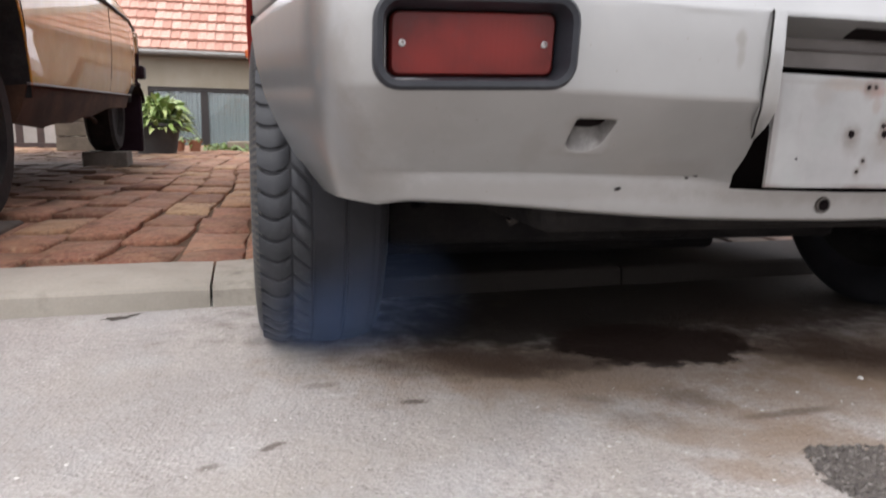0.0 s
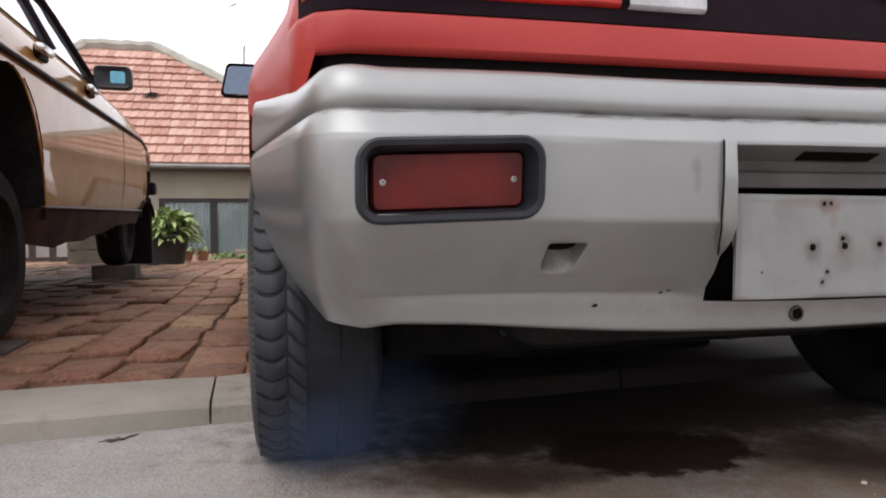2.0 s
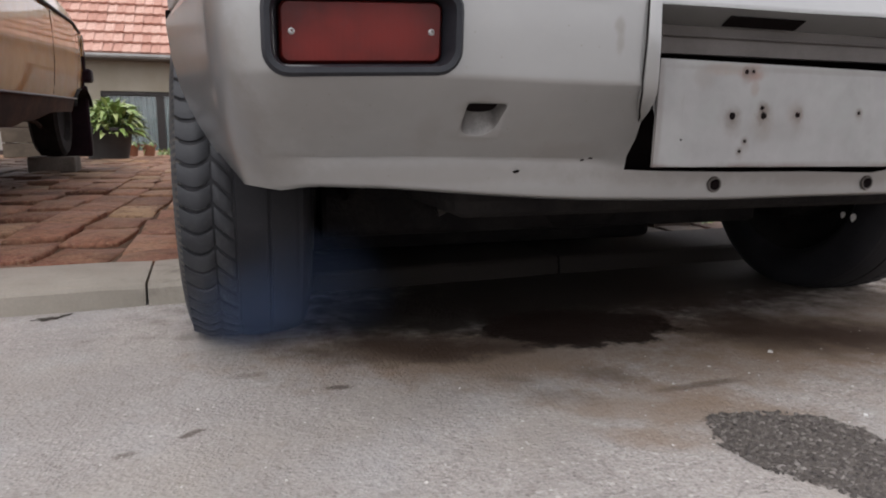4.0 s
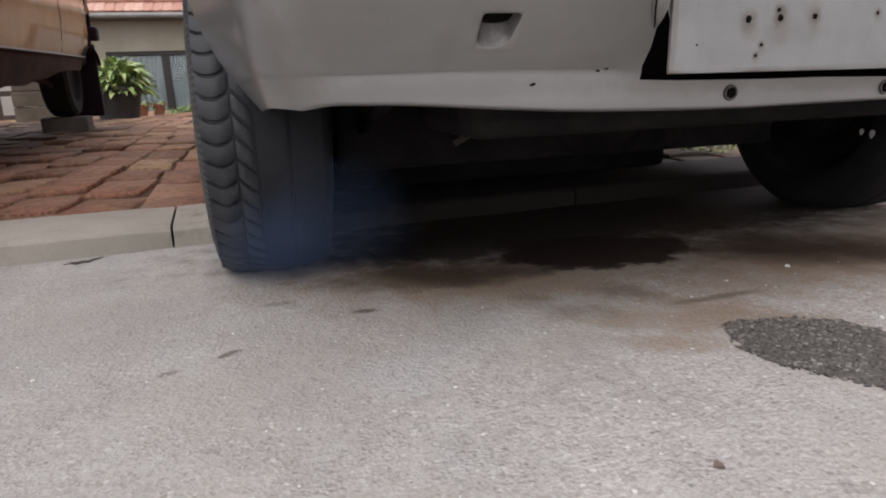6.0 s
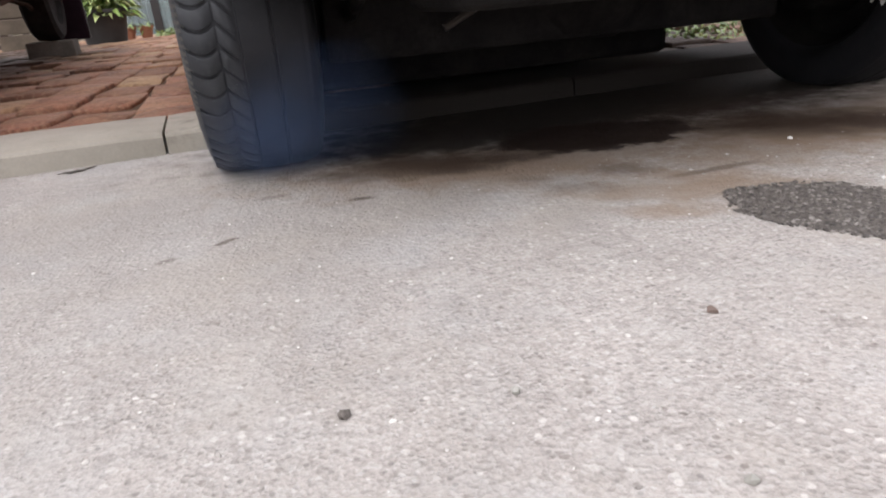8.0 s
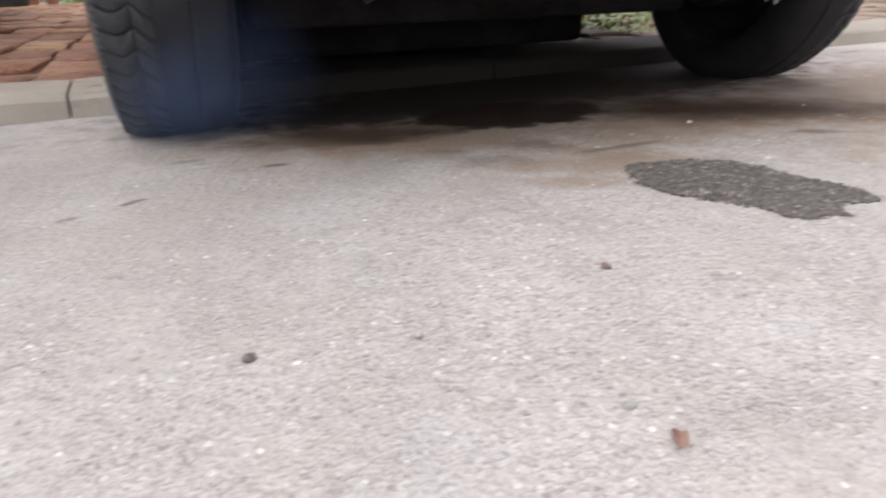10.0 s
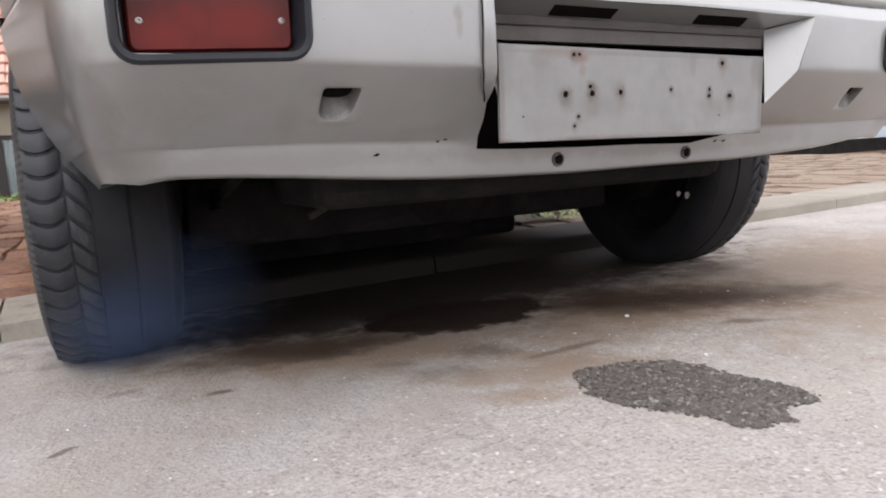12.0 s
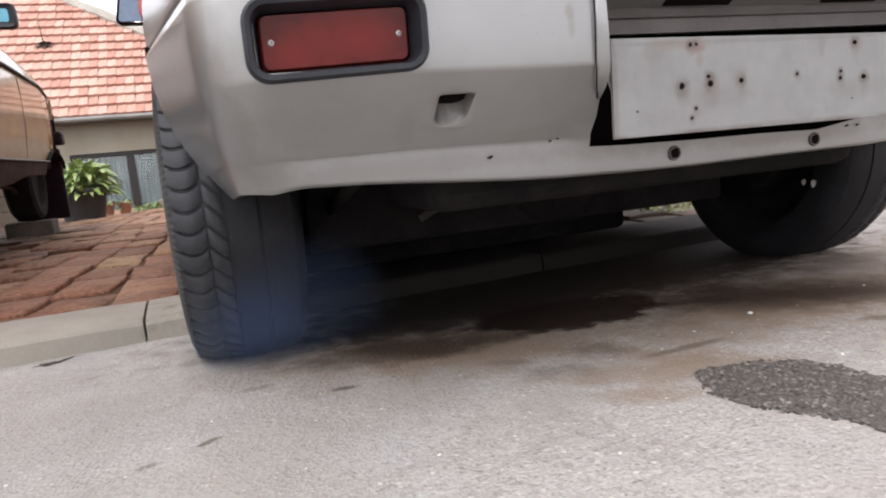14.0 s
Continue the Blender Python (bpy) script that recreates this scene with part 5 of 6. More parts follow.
for x0, x1 in ((-3.73, -2.64), (-2.46, -1.29), (-1.11, 0.46)):
    part("pane", box(x0, x1, HY + 0.09, HY + 0.10, -0.3, 1.2), GLASS, win)
    bm = bmesh.new()
    n = 40
    loft([[(x0 + (x1 - x0) * k / n, HY + 0.28 + 0.03 * math.sin(k * 1.3), z) for k in range(n + 1)] for z in (-0.3, 1.25)], closed=False, bm=bm)
    part("curtain", bm, CURTAIN, win, "pale green curtain")
part("back_room", box(OPEN[0], OPEN[1], HY + 0.34, HY + 0.36, -0.4, 1.3), plain("dim_room", (0.05, 0.05, 0.05), 0.9), house)
part("soffit", box(-9.9, 1.85, 16.55, HY + 0.1, 2.0, 2.1), surface("soffit_board", (0.2, 0.18, 0.16), (0.26, 0.24, 0.21), 2, 0.85), house, "grey soffit board")
part("gutter", tube([(-9.9, 16.52, 2.07), (1.85, 16.52, 2.07)], 0.06, 8), surface("grey_gutter", (0.22, 0.21, 0.2), (0.3, 0.29, 0.27), 3, 0.6, 0.3), house)
EY, EZ, RY, RZ = 16.6, 2.13, 20.6, 6.02
RL, RR, EL, ER = -6.4, -4.45, -10.0, -1.1
pitch = math.atan2(RZ - EZ, RY - EY)
length = math.hypot(RZ - EZ, RY - EY)
bm = bmesh.new()
c = [bm.verts.new(p) for p in ((EL, EY, EZ - 0.06), (ER + 3, EY, EZ - 0.06), (ER + 3, 2 * RY - EY, EZ - 0.06), (EL, 2 * RY - EY, EZ - 0.06), (RL, RY, RZ - 0.06), (RR, RY, RZ - 0.06))]
for f in ((0, 1, 5, 4), (1, 2, 5), (2, 3, 4, 5), (3, 0, 4), (3, 2, 1, 0)):
    bm.faces.new([c[i] for i in f])
roof = part("roof", bm, TILES, house, "red clay tile roof with mortared ridge")
bm = bmesh.new()
for a, b in (((EL, EY, EZ), (RL, RY, RZ)), ((RL, RY, RZ), (RR, RY, RZ)), ((RR, RY, RZ), (ER + 3, EY, EZ))):
    n = 26
    rnd = random.Random(4)
    tube([tuple(a[i] + (b[i] - a[i]) * k / n + (0.02 * rnd.uniform(-1, 1) if i == 2 else 0) for i in range(3)) for k in range(n + 1)], [0.16 + 0.02 * rnd.random() for _ in range(n + 1)], 7, bm)
part("ridge", bm, MORTAR, roof, "pale mortared ridge", True)
# one interlocking tile, hump on one side
TW, TL = 0.205, 0.372


def tile_mesh(wear):
    rnd = random.Random(wear)
    xs = [(-0.102, 0.006), (-0.067, 0.0), (-0.017, 0.001), (0.025, 0.011), (0.054, 0.019), (0.083, 0.014), (0.101, 0.004)]
    rings = []
    for t, lift in ((-0.02, 0.074), (0.0, 0.08), (0.2, 0.04), (0.4, 0.0)):
        rings.append([(x, t + rnd.uniform(-0.004, 0.004), h + lift) for x, h in xs] + [(0.101, t, lift - 0.05), (-0.102, t, lift - 0.05)])
    bm = loft(rings)
    bmesh.ops.recalc_face_normals(bm, faces=bm.faces)
    me = bpy.data.meshes.new("tile")
    bm.to_mesh(me)
    bm.free()
    me.materials.append(TILE)
    return me


tile_kinds = [tile_mesh(k) for k in range(3)]
slope = Matrix.Rotation(pitch, 4, "X")
rest = bmesh.new()
rnd = random.Random(8)
picked = 0
for r in range(int(length / TL)):
    d = r * TL
    x0 = EL + (RL - EL) * d / length + 0.1
    x1 = ER + 3 + (RR - ER - 3) * d / length - 0.1
    k = 0
    for k in range(int((x1 - x0) / TW)):
        x = EL + 0.1 + TW * (math.ceil((x0 - EL - 0.1) / TW) + k)
        if x > x1 or x > 2.5:
            continue
        m = Matrix.Translation((x + rnd.uniform(-0.008, 0.008), EY + d * math.cos(pitch), EZ + d * math.sin(pitch))) @ slope @ Matrix.Rotation(radians(rnd.uniform(-1.5, 1.5)), 4, "Z")
        if -5.9 < x < -1.4 and picked < 300:
            ob = new("tile", tile_kinds[rnd.randrange(3)])
            ob.parent = roof
            ob.matrix_basis = m
            picked += 1
        else:
            own = bmesh.new()
            own.from_mesh(tile_kinds[rnd.randrange(3)])
            moved(own, m)
            join(rest, own)
tagged(part("tile_rows", rest, TILES, roof), kind="stuff")

# ---- plants, pots and clutter by the house ----


def leaf_blade(bm, base, direction, size, width, droop, rnd):
    """A long pointed leaf that arches over."""
    d = Vector(direction).normalized()
    side = d.cross(Vector((0, 0, 1)))
    side = side.normalized() if side.length > 1e-4 else Vector((1, 0, 0))
    side = (side + Vector((0, 0, rnd.uniform(-0.5, 0.5)))).normalized()
    prev = None
    p = Vector(base)
    for k in range(5):
        f = k / 4
        w = width * math.sin(math.pi * min(0.97, 0.12 + 0.85 * f)) * (1 if k < 4 else 0.1)
        q = p + d * size * f + Vector((0, 0, -droop * size * f * f))
        cur = (bm.verts.new(q - side * w), bm.verts.new(q + Vector((0, 0, -w * 0.25))), bm.verts.new(q + side * w))
        if prev:
            bm.faces.new((prev[0], prev[1], cur[1], cur[0]))
            bm.faces.new((prev[1], prev[2], cur[2], cur[1]))
        prev = cur


def bush(name, cx, cy, z0, radius, height, leaves, size, material, parent, seed):
    rnd = random.Random(seed)
    bm = bmesh.new()
    for k in range(leaves):
        a, e = rnd.uniform(0, 2 * math.pi), rnd.uniform(0.05, 1.25)
        rr = radius * rnd.uniform(0.05, 0.62)
        base = (cx + rr * math.cos(a), cy + rr * math.sin(a), z0 + height * rnd.uniform(0.12, 0.75) * (1.1 - 0.5 * rr / radius))
        leaf_blade(bm, base, (math.cos(a) * math.cos(e), math.sin(a) * math.cos(e), math.sin(e)), size * rnd.uniform(0.6, 1.2), size * 0.13, rnd.uniform(0.3, 0.9), rnd)
    return part(name, bm, material, parent)


PX, PY_ = -1.97, 7.0
pz = court(PY_) - 0.005
plant = thing("potted_plant", (PX, PY_, pz), "large leafy green plant in a dark pot on the bricks", "plant")
part("pot", lathe_z([(0.19, pz), (0.24, pz + 0.28), (0.26, pz + 0.30), (0.26, pz + 0.33), (0.23, pz + 0.33), (0.2, pz + 0.27), (0.02, pz + 0.27)], PX - 0.05, PY_, 28), DARK_POT, plant, "dark plastic pot", True)
bm = bmesh.new()
rnd = random.Random(2)
for k in range(22):
    a = rnd.uniform(0, 6.28)
    tube([(PX, PY_, pz + 0.25), (PX + 0.1 * math.cos(a), PY_ + 0.1 * math.sin(a), pz + 0.42), (PX + 0.24 * math.cos(a), PY_ + 0.24 * math.sin(a), pz + 0.55)], [0.01, 0.008, 0.004], 5, bm)
part("stem", bm, GREEN, plant)
bush("foliage", PX, PY_, pz + 0.2, 0.38, 0.5, 420, 0.19, LEAF, plant, 11)
for x, y in ((-1.94, 8.0), (-1.76, 8.05)):
    z = court(y) - 0.005
    pot = thing("flower_pot", (x, y, z), "small terracotta flower pot with a seedling", "pot", "terracotta pots")
    part("clay", lathe_z([(0.055, z), (0.075, z + 0.11), (0.085, z + 0.11), (0.085, z + 0.14), (0.07, z + 0.14), (0.065, z + 0.1), (0.01, z + 0.1)], x, y, 20), TERRACOTTA, pot, "", True)
    bush("seedling", x, y, z + 0.08, 0.1, 0.12, 40, 0.09, GREEN, pot, 5)
rnd = random.Random(21)
weeds = bmesh.new()
for k in range(900):
    x, y = rnd.uniform(-1.75, 0.6), rnd.uniform(8.3, 10.5)
    z = court(y)
    a, e = rnd.uniform(0, 6.28), rnd.uniform(0.4, 1.4)
    leaf_blade(weeds, (x, y, z), (math.cos(a) * math.cos(e), math.sin(a) * math.cos(e), math.sin(e)), rnd.uniform(0.08, 0.26), 0.016, 0.6, rnd)
solo("weeds", weeds, GREEN, "low green weeds along the end of the brick yard", "plants", "", "stuff")
weeds = bmesh.new()
for k in range(700):
    x, y = rnd.uniform(0.78, 1.7), rnd.uniform(1.3, 2.3)
    z = court(y)
    a, e = rnd.uniform(0, 6.28), rnd.uniform(0.3, 1.3)
    leaf_blade(weeds, (x, y, z), (math.cos(a) * math.cos(e), math.sin(a) * math.cos(e), math.sin(e)), rnd.uniform(0.03, 0.09), 0.007, 0.6, rnd)
solo("grass_tufts", weeds, GREEN, "green grass tufts between bricks beyond the car", "grass", "", "stuff")
z = court(9.0)
solo("stone_block", box(-1.45, -0.95, 8.9, 9.15, z - 0.005, z + 0.12, 0.02), STONE, "pale stone block at the end of the bricks", "stone")
for i, (x, w) in enumerate(((-2.93, 0.42), (-2.95, 0.4), (-2.92, 0.42))):
    z0 = court(8.0) - 0.005 + i * 0.168
    bm = box(-w / 2, w / 2, -0.15, 0.15, 0, 0.158, 0.01)
    moved(bm, Matrix.Translation((x - 0.1, 8.0, z0)) @ Matrix.Rotation(radians((-3, 3, -1)[i]), 4, "Z"))
    solo("stone_slab", bm, surface("tan_stone", (0.085, 0.068, 0.052), (0.14, 0.114, 0.087), 4, 0.9, 0, 0.4, 70, 0.003) if i == 0 else bpy.data.materials["tan_stone"], "tan stone slab stacked behind the sedan", "slab", "stacked slabs")
fz = court(9.0)
fence = thing("low_fence", (-4.2, 9, fz), "low brown fence rail with upright bars", "fence")
for z in (0.0, 0.3):
    part("rail", box(-6.0, -3.0, 8.98, 9.03, fz + z - 0.005, fz + z + 0.06, 0.006), FENCE_BROWN, fence)
for k in range(13):
    part("bar", box(-6.0 + 0.245 * k, -5.92 + 0.245 * k, 8.99, 9.02, fz + 0.05, fz + 0.3), FENCE_BROWN, fence)
part("post", box(-3.05, -2.9, 8.95, 9.06, fz - 0.005, fz + 0.5, 0.01), FENCE_BROWN, fence)
solo("garden_wall", box(-14, -4.6, 13.0, 13.2, court(13) - 0.05, court(13) + 1.3), surface("dull_pale_wall", (0.26, 0.24, 0.22), (0.36, 0.335, 0.31), 1.5, 0.9, 0, 0.3, 60, 0.003), "dull pale garden wall behind the fence", "", "", "structure")

weed = bmesh.new()
rnd = random.Random(41)
tube([(-4.27, 18.66, 4.12), (-4.29, 18.64, 4.4), (-4.31, 18.63, 4.75)], [0.02, 0.014, 0.008], 6, weed)
for k in range(60):
    a, e = rnd.uniform(0, 6.28), rnd.uniform(-0.2, 0.9)
    leaf_blade(weed, (-4.27 + rnd.uniform(-0.08, 0.08), 18.64, 4.2), (math.cos(a) * math.cos(e), -abs(math.sin(a)) * math.cos(e), math.sin(e)), rnd.uniform(0.12, 0.26), 0.022, 0.6, rnd)
solo("dry_weed", weed, BARK, "dark brown tuft with a thin upright stem on the roof tiles", "weed")

# ---- parked car down the street ----
far = thing("blue_grey_car", (9.5, 5.1, 0.0), "blue grey car parked on the bricks further along", "car")


prof = [(6.9, 0.45), (7.0, 0.75), (7.6, 0.9), (8.3, 0.98), (9.1, 1.38), (10.4, 1.38), (11.0, 0.95), (11.3, 0.8), (11.35, 0.45), (11.2, 0.28), (7.1, 0.28)]
bm = loft([[(x, y, z) for x, z in prof] for y in (4.3, 5.9)])
bmesh.ops.bevel(bm, geom=bm.edges[:], offset=0.06, segments=3, affect="EDGES")
part("body", bm, BLUEGREY, far, "", True)
part("side_strip", box(6.95, 11.3, 4.265, 4.3, 0.23, 0.37, 0.01), LIGHTBLUE, far, "pale blue lower strip")
part("skirt", box(6.98, 11.25, 4.275, 5.8, 0.045, 0.229, 0.02), UNDER, far, "dark lower sill")
for x in (7.9, 10.5):
    for y in (4.32, 5.68):
        bm = loft([[(x + r * math.cos(a), y + dy, 0.03 + 0.29 + r * math.sin(a)) for a in (math.pi * k / 14 for k in range(28))] for r, dy in ((0.05, 0.0), (0.18, -0.01), (0.27, 0.0), (0.285, 0.03), (0.285, 0.16), (0.26, 0.19))])
        part("wheel", bm, TYRE, far, "", True)

# ---- tree behind the red car ----
TX, TY = 1.5, 7.6
tz = court(TY) - 0.05
tree = thing("tree", (TX, TY, tz), "leafy tree behind the red car", "tree")
bm = tube([(TX, TY, tz), (TX + 0.05, TY, tz + 1.2), (TX - 0.1, TY + 0.1, tz + 2.6), (TX, TY, tz + 4.2), (TX - 0.1, TY, tz + 6)], [0.2, 0.16, 0.13, 0.09, 0.04], 10)
rnd = random.Random(33)
tips = []
for k in range(14):
    a, h = rnd.uniform(0, 6.28), rnd.uniform(2.2, 5.2)
    e = Vector((TX + 2.2 * math.cos(a) * rnd.uniform(0.5, 1), TY + 2.0 * math.sin(a) * rnd.uniform(0.5, 1), tz + h + rnd.uniform(0.4, 1.6)))
    s0 = Vector((TX, TY, tz + h))
    tube([s0, (s0 + e) / 2 + Vector((0, 0, 0.15)), e], [0.06, 0.035, 0.012], 6, bm)
    tips += [e, (s0 + e) / 2]
for e in (Vector((-0.4, 6.25, 3.55)), Vector((-0.2, 6.4, 3.8))):
    s0 = Vector((TX, TY, tz + 2.4))
    tube([s0, (s0 + e) / 2 + Vector((0, 0, 0.2)), e], [0.05, 0.03, 0.01], 6, bm)
    tips += [e, e]
part("trunk", bm, BARK, tree, "", True)
bm = bmesh.new()
for k in range(3600):
    t = tips[rnd.randrange(len(tips))]
    p = t + Vector((rnd.gauss(0, 0.38), rnd.gauss(0, 0.38), rnd.gauss(0, 0.3)))
    a, e = rnd.uniform(0, 6.28), rnd.uniform(-0.9, 0.5)
    leaf_blade(bm, p, (math.cos(a) * math.cos(e), math.sin(a) * math.cos(e), math.sin(e)), rnd.uniform(0.12, 0.24), 0.04, 0.4, rnd)
part("crown", bm, TREE_LEAF, tree)

# ---- unseen walls, added for what the car paint reflects ----
STREET = surface("pale_grey_render", (0.36, 0.345, 0.325), (0.44, 0.425, 0.4), 0.8, 0.9, 0, 0.4, 40, 0.006)
solo("street_wall", box(-22, 22, -10.3, -10, -0.02, 1.1), STREET, "unseen low wall added behind the camera to shape reflections", "", "", "structure")
# invented wall, brown so that the sedan's side mirrors brown
solo("yard_wall", box(13, 13.3, -2, 24, -0.4, 5.5), surface("brown_rendered_wall", (0.17, 0.105, 0.07), (0.24, 0.155, 0.105), 0.8, 0.9, 0, 0.4, 40, 0.006), "unseen brown wall added for the mustard sedan's reflection", "", "", "structure")

# ---- patch of rough dark asphalt, grit and litter ----
outline = [(-0.13, 0.02), (-0.1, 0.043), (-0.05, 0.035), (-0.01, 0.024), (0.033, -0.005), (0.05, -0.06), (0.056, -0.11), (0.072, -0.16), (0.07, -0.215), (0.03, -0.215), (0.0, -0.21), (-0.035, -0.236), (-0.065, -0.232), (-0.085, -0.19), (-0.141, -0.105), (-0.158, -0.03)]


def inside(x, y):
    hit = False
    for (xa, ya), (xb, yb) in zip(outline, outline[1:] + outline[:1]):
        if (ya > y) != (yb > y) and x < (xb - xa) * (y - ya) / (yb - ya) + xa:
            hit = not hit
    return hit


rnd = random.Random(17)
PATCH = surface("coarse_dark_asphalt", (0.07, 0.059, 0.052), (0.14, 0.12, 0.106), 60, 0.7, 0, 0.9, 220, 0.004)


def pebble(bm, x, y, z, r, rnd, flat=0.5):
    own = bmesh.new()
    bmesh.ops.create_icosphere(own, subdivisions=1, radius=r)
    for v in own.verts:
        v.co *= rnd.uniform(0.75, 1.2)
    moved(own, Matrix.Translation((x, y, z)) @ Matrix.Rotation(rnd.uniform(0, 6.28), 4, "Z") @ Matrix.Diagonal((1, rnd.uniform(0.5, 0.9), flat, 1)))
    own.normal_update()
    return join(bm, own)


N = 92
vs, fs = {}, []
bm = bmesh.new()
x0, x1, y0, y1 = -0.19, 0.09, -0.27, 0.07
for i in range(N):
    for j in range(N):
        x, y = x0 + (x1 - x0) * i / (N - 1), y0 + (y1 - y0) * j / (N - 1)
        jx = x + 0.02 * noise.noise((x * 32, y * 32, 3)) + 0.009 * noise.noise((x * 120, y * 120, 9))
        jy = y + 0.02 * noise.noise((x * 32, y * 32, 7)) + 0.007 * noise.noise((x * 110, y * 110, 5))
        if inside(jx, jy):
            vs[i, j] = bm.verts.new((x, y, 0.0008 + 0.0014 * rnd.random()))
for (i, j), v in vs.items():
    if (i + 1, j) in vs and (i, j + 1) in vs and (i + 1, j + 1) in vs:
        bm.faces.new((v, vs[i + 1, j], vs[i + 1, j + 1], vs[i, j + 1]))
for v in [v for v in bm.verts if not v.link_faces]:
    bm.verts.remove(v)
solo("asphalt_patch", bm, PATCH, "rough dark patch in the light asphalt", "", "", "structure")
bm = bmesh.new()
k = 0
while k < 1700:
    x, y = rnd.uniform(x0, x1), rnd.uniform(y0, y1)
    if inside(x, y):
        pebble(bm, x, y, 0.001, 0.0014 + 0.003 * rnd.random() ** 1.6, rnd, 0.6)
        k += 1
PEB = Nodes("dark_aggregate")
PEB.set(Base_Color=PEB.ramp(PEB.island(), (0.0, (0.03, 0.025, 0.022)), (0.4, (0.085, 0.073, 0.065)), (0.8, (0.145, 0.128, 0.116)), (1.0, (0.23, 0.208, 0.19))), Roughness=0.6)
solo("patch_gravel", bm, PEB.mat, "dark gravel bedded in the rough patch", "gravel", "", "stuff")
GRIT = Nodes("pale_aggregate")
GRIT.set(Base_Color=GRIT.ramp(GRIT.island(), (0.0, (0.2, 0.18, 0.165)), (0.5, (0.36, 0.335, 0.31)), (1.0, (0.58, 0.55, 0.52))), Roughness=0.55)
bm = bmesh.new()
for k in range(1500):
    x, y = rnd.uniform(-1.25, 0.5), -0.62 + 0.9 * rnd.random() ** 1.2
    if not inside(x, y):
        pebble(bm, x, y, 0.0004, 0.0008 + 0.0026 * rnd.random() ** 2.5, rnd, 0.4)
solo("street_grit", bm, GRIT.mat, "pale stone chips bedded in the asphalt", "grit", "", "stuff")
for x, y, r, mat_, nm in ((-0.345, -0.24, 0.0062, surface("brown_pebble", (0.13, 0.09, 0.075), (0.2, 0.15, 0.13), 60, 0.7), "small brown pebble lying on the asphalt"),
                          (-0.672, -0.266, 0.006, PATCH, "small dark pebble lying on the asphalt"), (-0.457, -0.422, 0.005, CONCRETE, "small grey pebble lying on the asphalt"),
                          (-0.548, -0.286, 0.0055, CONCRETE, "small pale pebble lying on the asphalt"), (0.162, 0.223, 0.005, WHITE_WALL, "small white pebble lying on the asphalt"), (0.09, -0.02, 0.004, WHITE_WALL, "small white pebble lying on the asphalt")):
    solo("pebble", pebble(bmesh.new(), x, y, r * 0.4, r, random.Random(int(abs(x) * 1000)), 0.7), mat_, nm, "pebble", "loose pebbles", "", True)
rnd = random.Random(3)
bm = bmesh.new()
leaf_blade(bm, (-0.456, -0.466, 0.003), (1, 0.3, 0.15), 0.009, 0.0045, -0.5, rnd)
leaf_blade(bm, (-0.453, -0.463, 0.004), (0.5, 1, 0.3), 0.01, 0.003, 0.2, rnd)
solo("dry_leaf", bm, surface("dry_brown_leaf", (0.12, 0.06, 0.045), (0.3, 0.2, 0.16), 60, 0.8), "curled dry brown leaf on the asphalt", "leaf")
for x, y, w, turn in ((-1.068, 0.782, 0.022, 15), (-1.038, 0.8, 0.012, 40)):
    bm = disc(0, 0, 0, w * 0.75, 0.0012, 22, 0.75, 5 + int(turn))
    moved(bm, Matrix.Translation((x, y, 0.0015)) @ Matrix.Rotation(radians(turn), 4, "Z") @ Matrix.Rotation(radians(90), 4, "X") @ Matrix.Diagonal((1, 1, 0.5, 1)))
    solo("asphalt_hole", bm, DARK_CONCRETE, "small dark pit in the asphalt near the kerb", "", "", "structure")

# ---- exhaust smoke drifting past the tyre ----
sm = Nodes("thin_blue_smoke")
wisp = sm.noise(7, 4, 0.6)
thick = 0.0
for x, y, z, rx, ry, rz, k in ((-0.69, 0.4, 0.04, 0.12, 9.0, 0.14, 1.0), (-0.6, 0.4, 0.09, 0.14, 9.0, 0.15, 0.5)):
    m = sm.n.new("ShaderNodeMapping")
    m.vector_type = "TEXTURE"
    m.inputs["Location"].default_value, m.inputs["Scale"].default_value = (x, y, z), (rx, ry, rz)
    sm.l.new(sm.coord, m.inputs["Vector"])
    v = sm.n.new("ShaderNodeVectorMath")
    v.operation = "LENGTH"
    sm.l.new(m.outputs["Vector"], v.inputs[0])
    near = sm.math("SUBTRACT", 1.0, sm.math("MINIMUM", sm.math("ADD", v.outputs["Value"], sm.math("MULTIPLY", sm.math("SUBTRACT", wisp, 0.5), 0.6)), 1.0))
    thick = sm.math("ADD", sm.math("MULTIPLY", near, k), thick)
sm.set(Base_Color=(0.13, 0.2, 0.38), Roughness=1.0, Specular_IOR_Level=0.0, Alpha=sm.math("MINIMUM", sm.math("MULTIPLY", thick, SMOKE), 0.5))
bm = bmesh.new()
for k in range(3):
    rows_ = []
    for j in range(8):
        z = 0.004 + 0.032 * j
        front = REAR_Y - math.sqrt(0.305 ** 2 - (z - 0.28) ** 2)  # follows the face of the tyre
        rows_.append([(x, front - 0.012 - 0.03 * k + 0.008 * noise.noise((x * 6, z * 8, k)), z) for x in np.linspace(-0.83, -0.43, 18)])
    loft(rows_, closed=False, bm=bm)
solo("exhaust_smoke", bm, sm.mat, "thin blue exhaust smoke drifting beside the tyre", "smoke", "", "stuff", True)

# ---- kerb ----
s_ = Nodes("shaded_kerb_concrete")
k1, k2, k3 = s_.noise(3.5), s_.noise(150, 3), s_.noise(16, 6, 0.65)
kc = s_.mix(s_.ramp(k1, (0.35, 0.0), (0.65, 1.0)), (0.265, 0.238, 0.2), (0.34, 0.308, 0.262))
kc = s_.mix(s_.ramp(k2, (0.3, 0.0), (0.75, 0.4)), kc, (0.22, 0.205, 0.18))
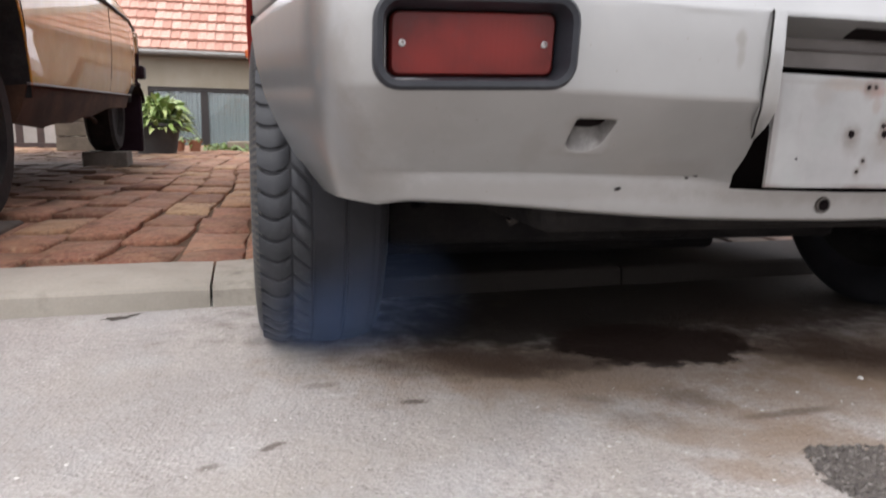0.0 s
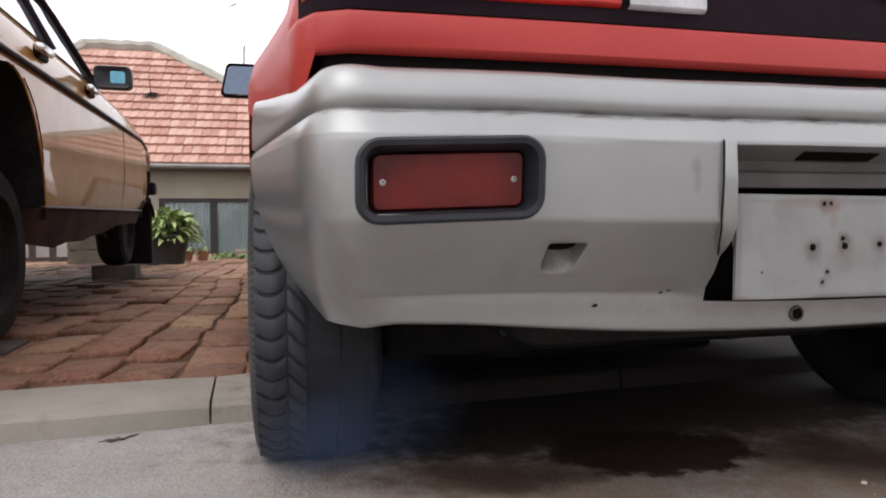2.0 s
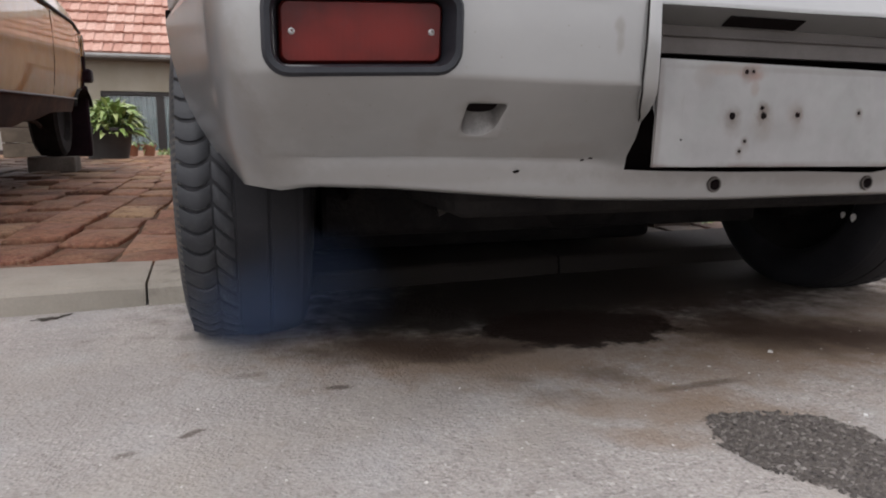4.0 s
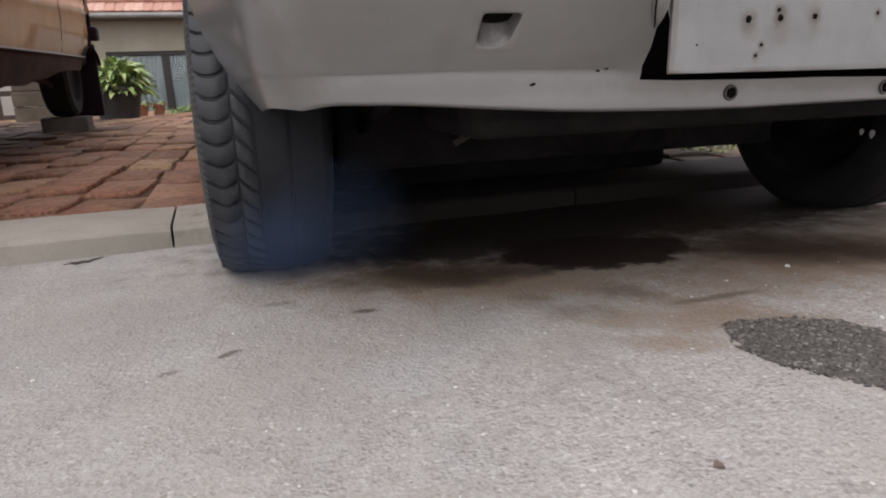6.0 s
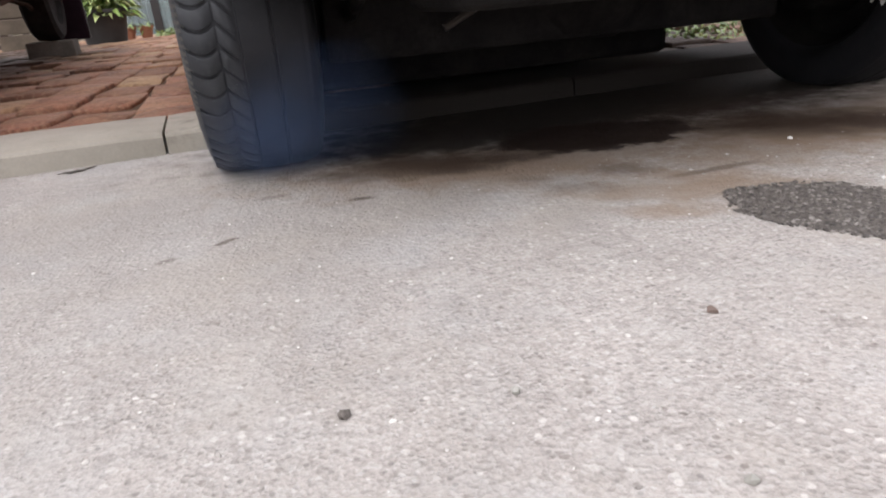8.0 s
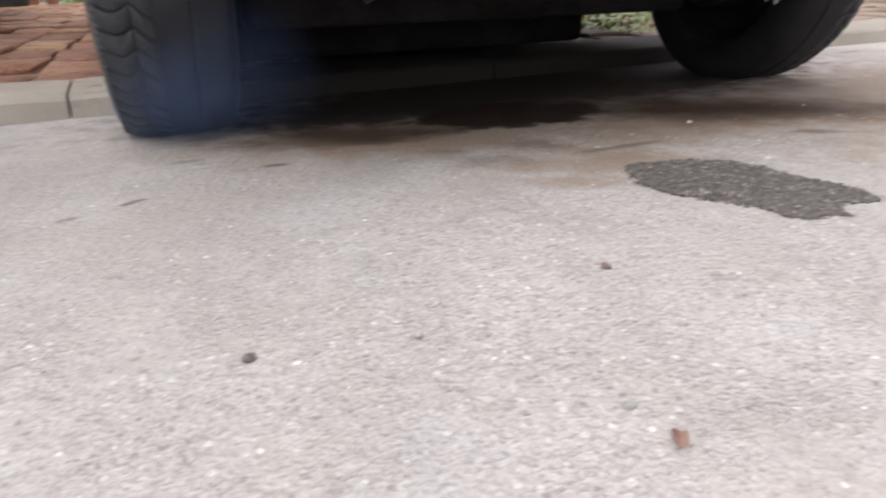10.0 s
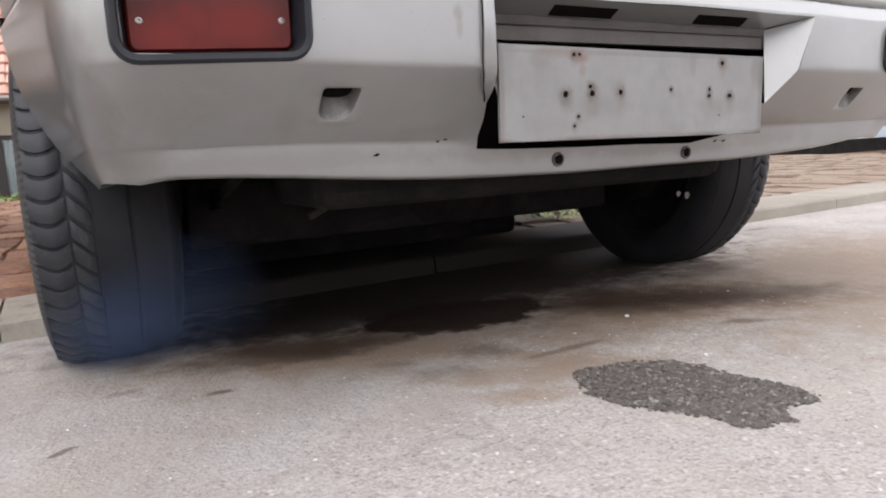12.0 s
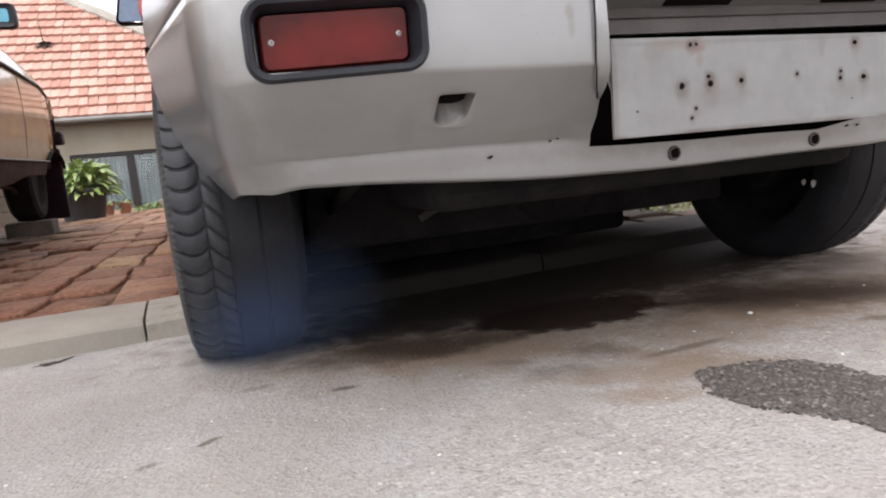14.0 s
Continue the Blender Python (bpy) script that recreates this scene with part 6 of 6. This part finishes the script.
kc = s_.mix(s_.ramp(s_.noise(22, 5), (0.6, 0.0), (0.75, 0.5)), kc, (0.2, 0.18, 0.155))
# painted shade: the kerb turns near black where the car stands over it
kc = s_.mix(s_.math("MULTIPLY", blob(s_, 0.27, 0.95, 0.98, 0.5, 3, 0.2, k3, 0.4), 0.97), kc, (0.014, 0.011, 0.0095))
s_.set(Base_Color=kc, Roughness=0.85, Specular_IOR_Level=0.2, Normal=s_.bump(k2, 0.5, 0.002))
KERB = s_.mat
kerb = tagged(new("kerb"), "low pale concrete kerb along the brick yard", "", "", "structure")
kturn = math.atan(0.055)
for k in range(-9, 14):
    bm = bmesh.new()
    rnd = random.Random(k)
    L = 0.996
    prof = [(0.0, -0.03), (0.001, 0.01), (0.003, 0.039), (0.008, 0.046), (0.016, 0.049), (0.262, 0.052), (0.268, 0.046), (0.268, -0.03)]
    n = 12
    rings = []
    for j in range(n + 1):
        x = L * j / n
        chip = 0.004 * noise.noise((x * 7 + k * 5, 1, 2)) + (0.006 if j in (0, n) else 0)
        inset = 0.003 if j in (0, n) else 0
        rings.append([(x, y + chip * (i < 4) + (0.002 if i in (5, 6) else 0) * noise.noise((x * 9, i, k)), z - (inset if z > 0.03 else 0) + 0.0015 * noise.noise((x * 6, i * 3, k))) for i, (y, z) in enumerate(prof)])
    loft(rings, bm=bm)
    x = -0.89 + k * 1.0
    moved(bm, Matrix.Translation((x, kerb_front(x), 0.0)) @ Matrix.Rotation(kturn, 4, "Z"))
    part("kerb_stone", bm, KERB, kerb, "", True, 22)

# ---- brick paving ----
paving = tagged(new("brick_paving"), "uneven old red brick yard paving", "", "", "structure")
BW, BL = 0.172, 0.315


def brick_mesh(seed):
    rnd = random.Random(seed)
    bm = bmesh.new()
    w, l = BW / 2 - 0.0035, BL / 2 - 0.006
    ring = []
    out = [(-w, -l), (0, -l), (w, -l), (w, 0), (w, l), (0, l), (-w, l), (-w, 0)]
    jig = [(rnd.uniform(-0.008, 0.004) * (1 if x >= 0 else -1), rnd.uniform(-0.009, 0.004) * (1 if y >= 0 else -1)) for x, y in out]
    for grow, z in ((0.985, -0.04), (1.0, -0.014), (0.993, -0.0045), (0.965, -0.0005)):
        ring.append([(x * (1 - (1 - grow) * BL / BW * 0.8) + jx, y * grow + jy, z + (rnd.uniform(-0.003, 0.003) if z > -0.01 else 0)) for (x, y), (jx, jy) in zip(out, jig)])
    rows_ = loft(ring, caps=False, bm=bm)
    bm.verts.ensure_lookup_table()
    top = [bm.verts[24 + i] for i in range(8)]
    mid = bm.verts.new((rnd.uniform(-0.02, 0.02), rnd.uniform(-0.04, 0.04), rnd.uniform(0.001, 0.007)))
    for i in range(8):
        bm.faces.new((top[i], top[(i + 1) % 8], mid))
    bmesh.ops.recalc_face_normals(bm, faces=bm.faces)
    me = bpy.data.meshes.new("brick")
    bm.to_mesh(me)
    bm.free()
    me.materials.append(BRICK)
    me.shade_smooth()
    return me


brick_kinds = [brick_mesh(k) for k in range(14)]
rnd = random.Random(77)
verts, faces = [], []
shapes = []
for me in brick_kinds:
    shapes.append(([v.co.copy() for v in me.vertices], [tuple(p.vertices) for p in me.polygons]))
for col in range(-38, 46):
    cx = -0.93 + col * BW
    y = kerb_front(cx) + 0.275 + BL / 2
    first = True
    while y < 13.5:
        l = BL * rnd.uniform(0.35, 1.0) if first else BL * rnd.uniform(0.92, 1.06)
        if first:
            y += l / 2 - BL / 2
        kind = rnd.randrange(14)
        m = (Matrix.Translation((cx + 0.012 * noise.noise((col * 3.1, y, 5)) + 0.02 * math.sin(y * 0.9 + col * 0.2) + 0.022 * math.sin(y * 2.3 + 0.8 + col * 0.13), y, court(y) + 0.006 * noise.noise((cx * 3, y * 2, 1)) + rnd.uniform(-0.007, 0.007)))
             @ Euler((radians(rnd.uniform(-1.3, 1.3)), radians(rnd.uniform(-2.0, 2.0)), radians(rnd.uniform(-4.0, 2.5)))).to_matrix().to_4x4() @ Matrix.Diagonal((1, l / BL, 1, 1)))
        if -1.75 < cx < -0.7 and y < 13:
            ob = new("brick", brick_kinds[kind])
            ob.parent = paving
            ob.matrix_basis = m
        else:
            co, fc = shapes[kind]
            b = len(verts)
            verts.extend(tuple(m @ v) for v in co)
            faces.extend(tuple(i + b for i in f) for f in fc)
        y += l + 0.012
        first = False
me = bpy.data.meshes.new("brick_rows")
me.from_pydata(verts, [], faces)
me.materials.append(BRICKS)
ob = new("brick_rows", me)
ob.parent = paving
tagged(ob, kind="stuff")
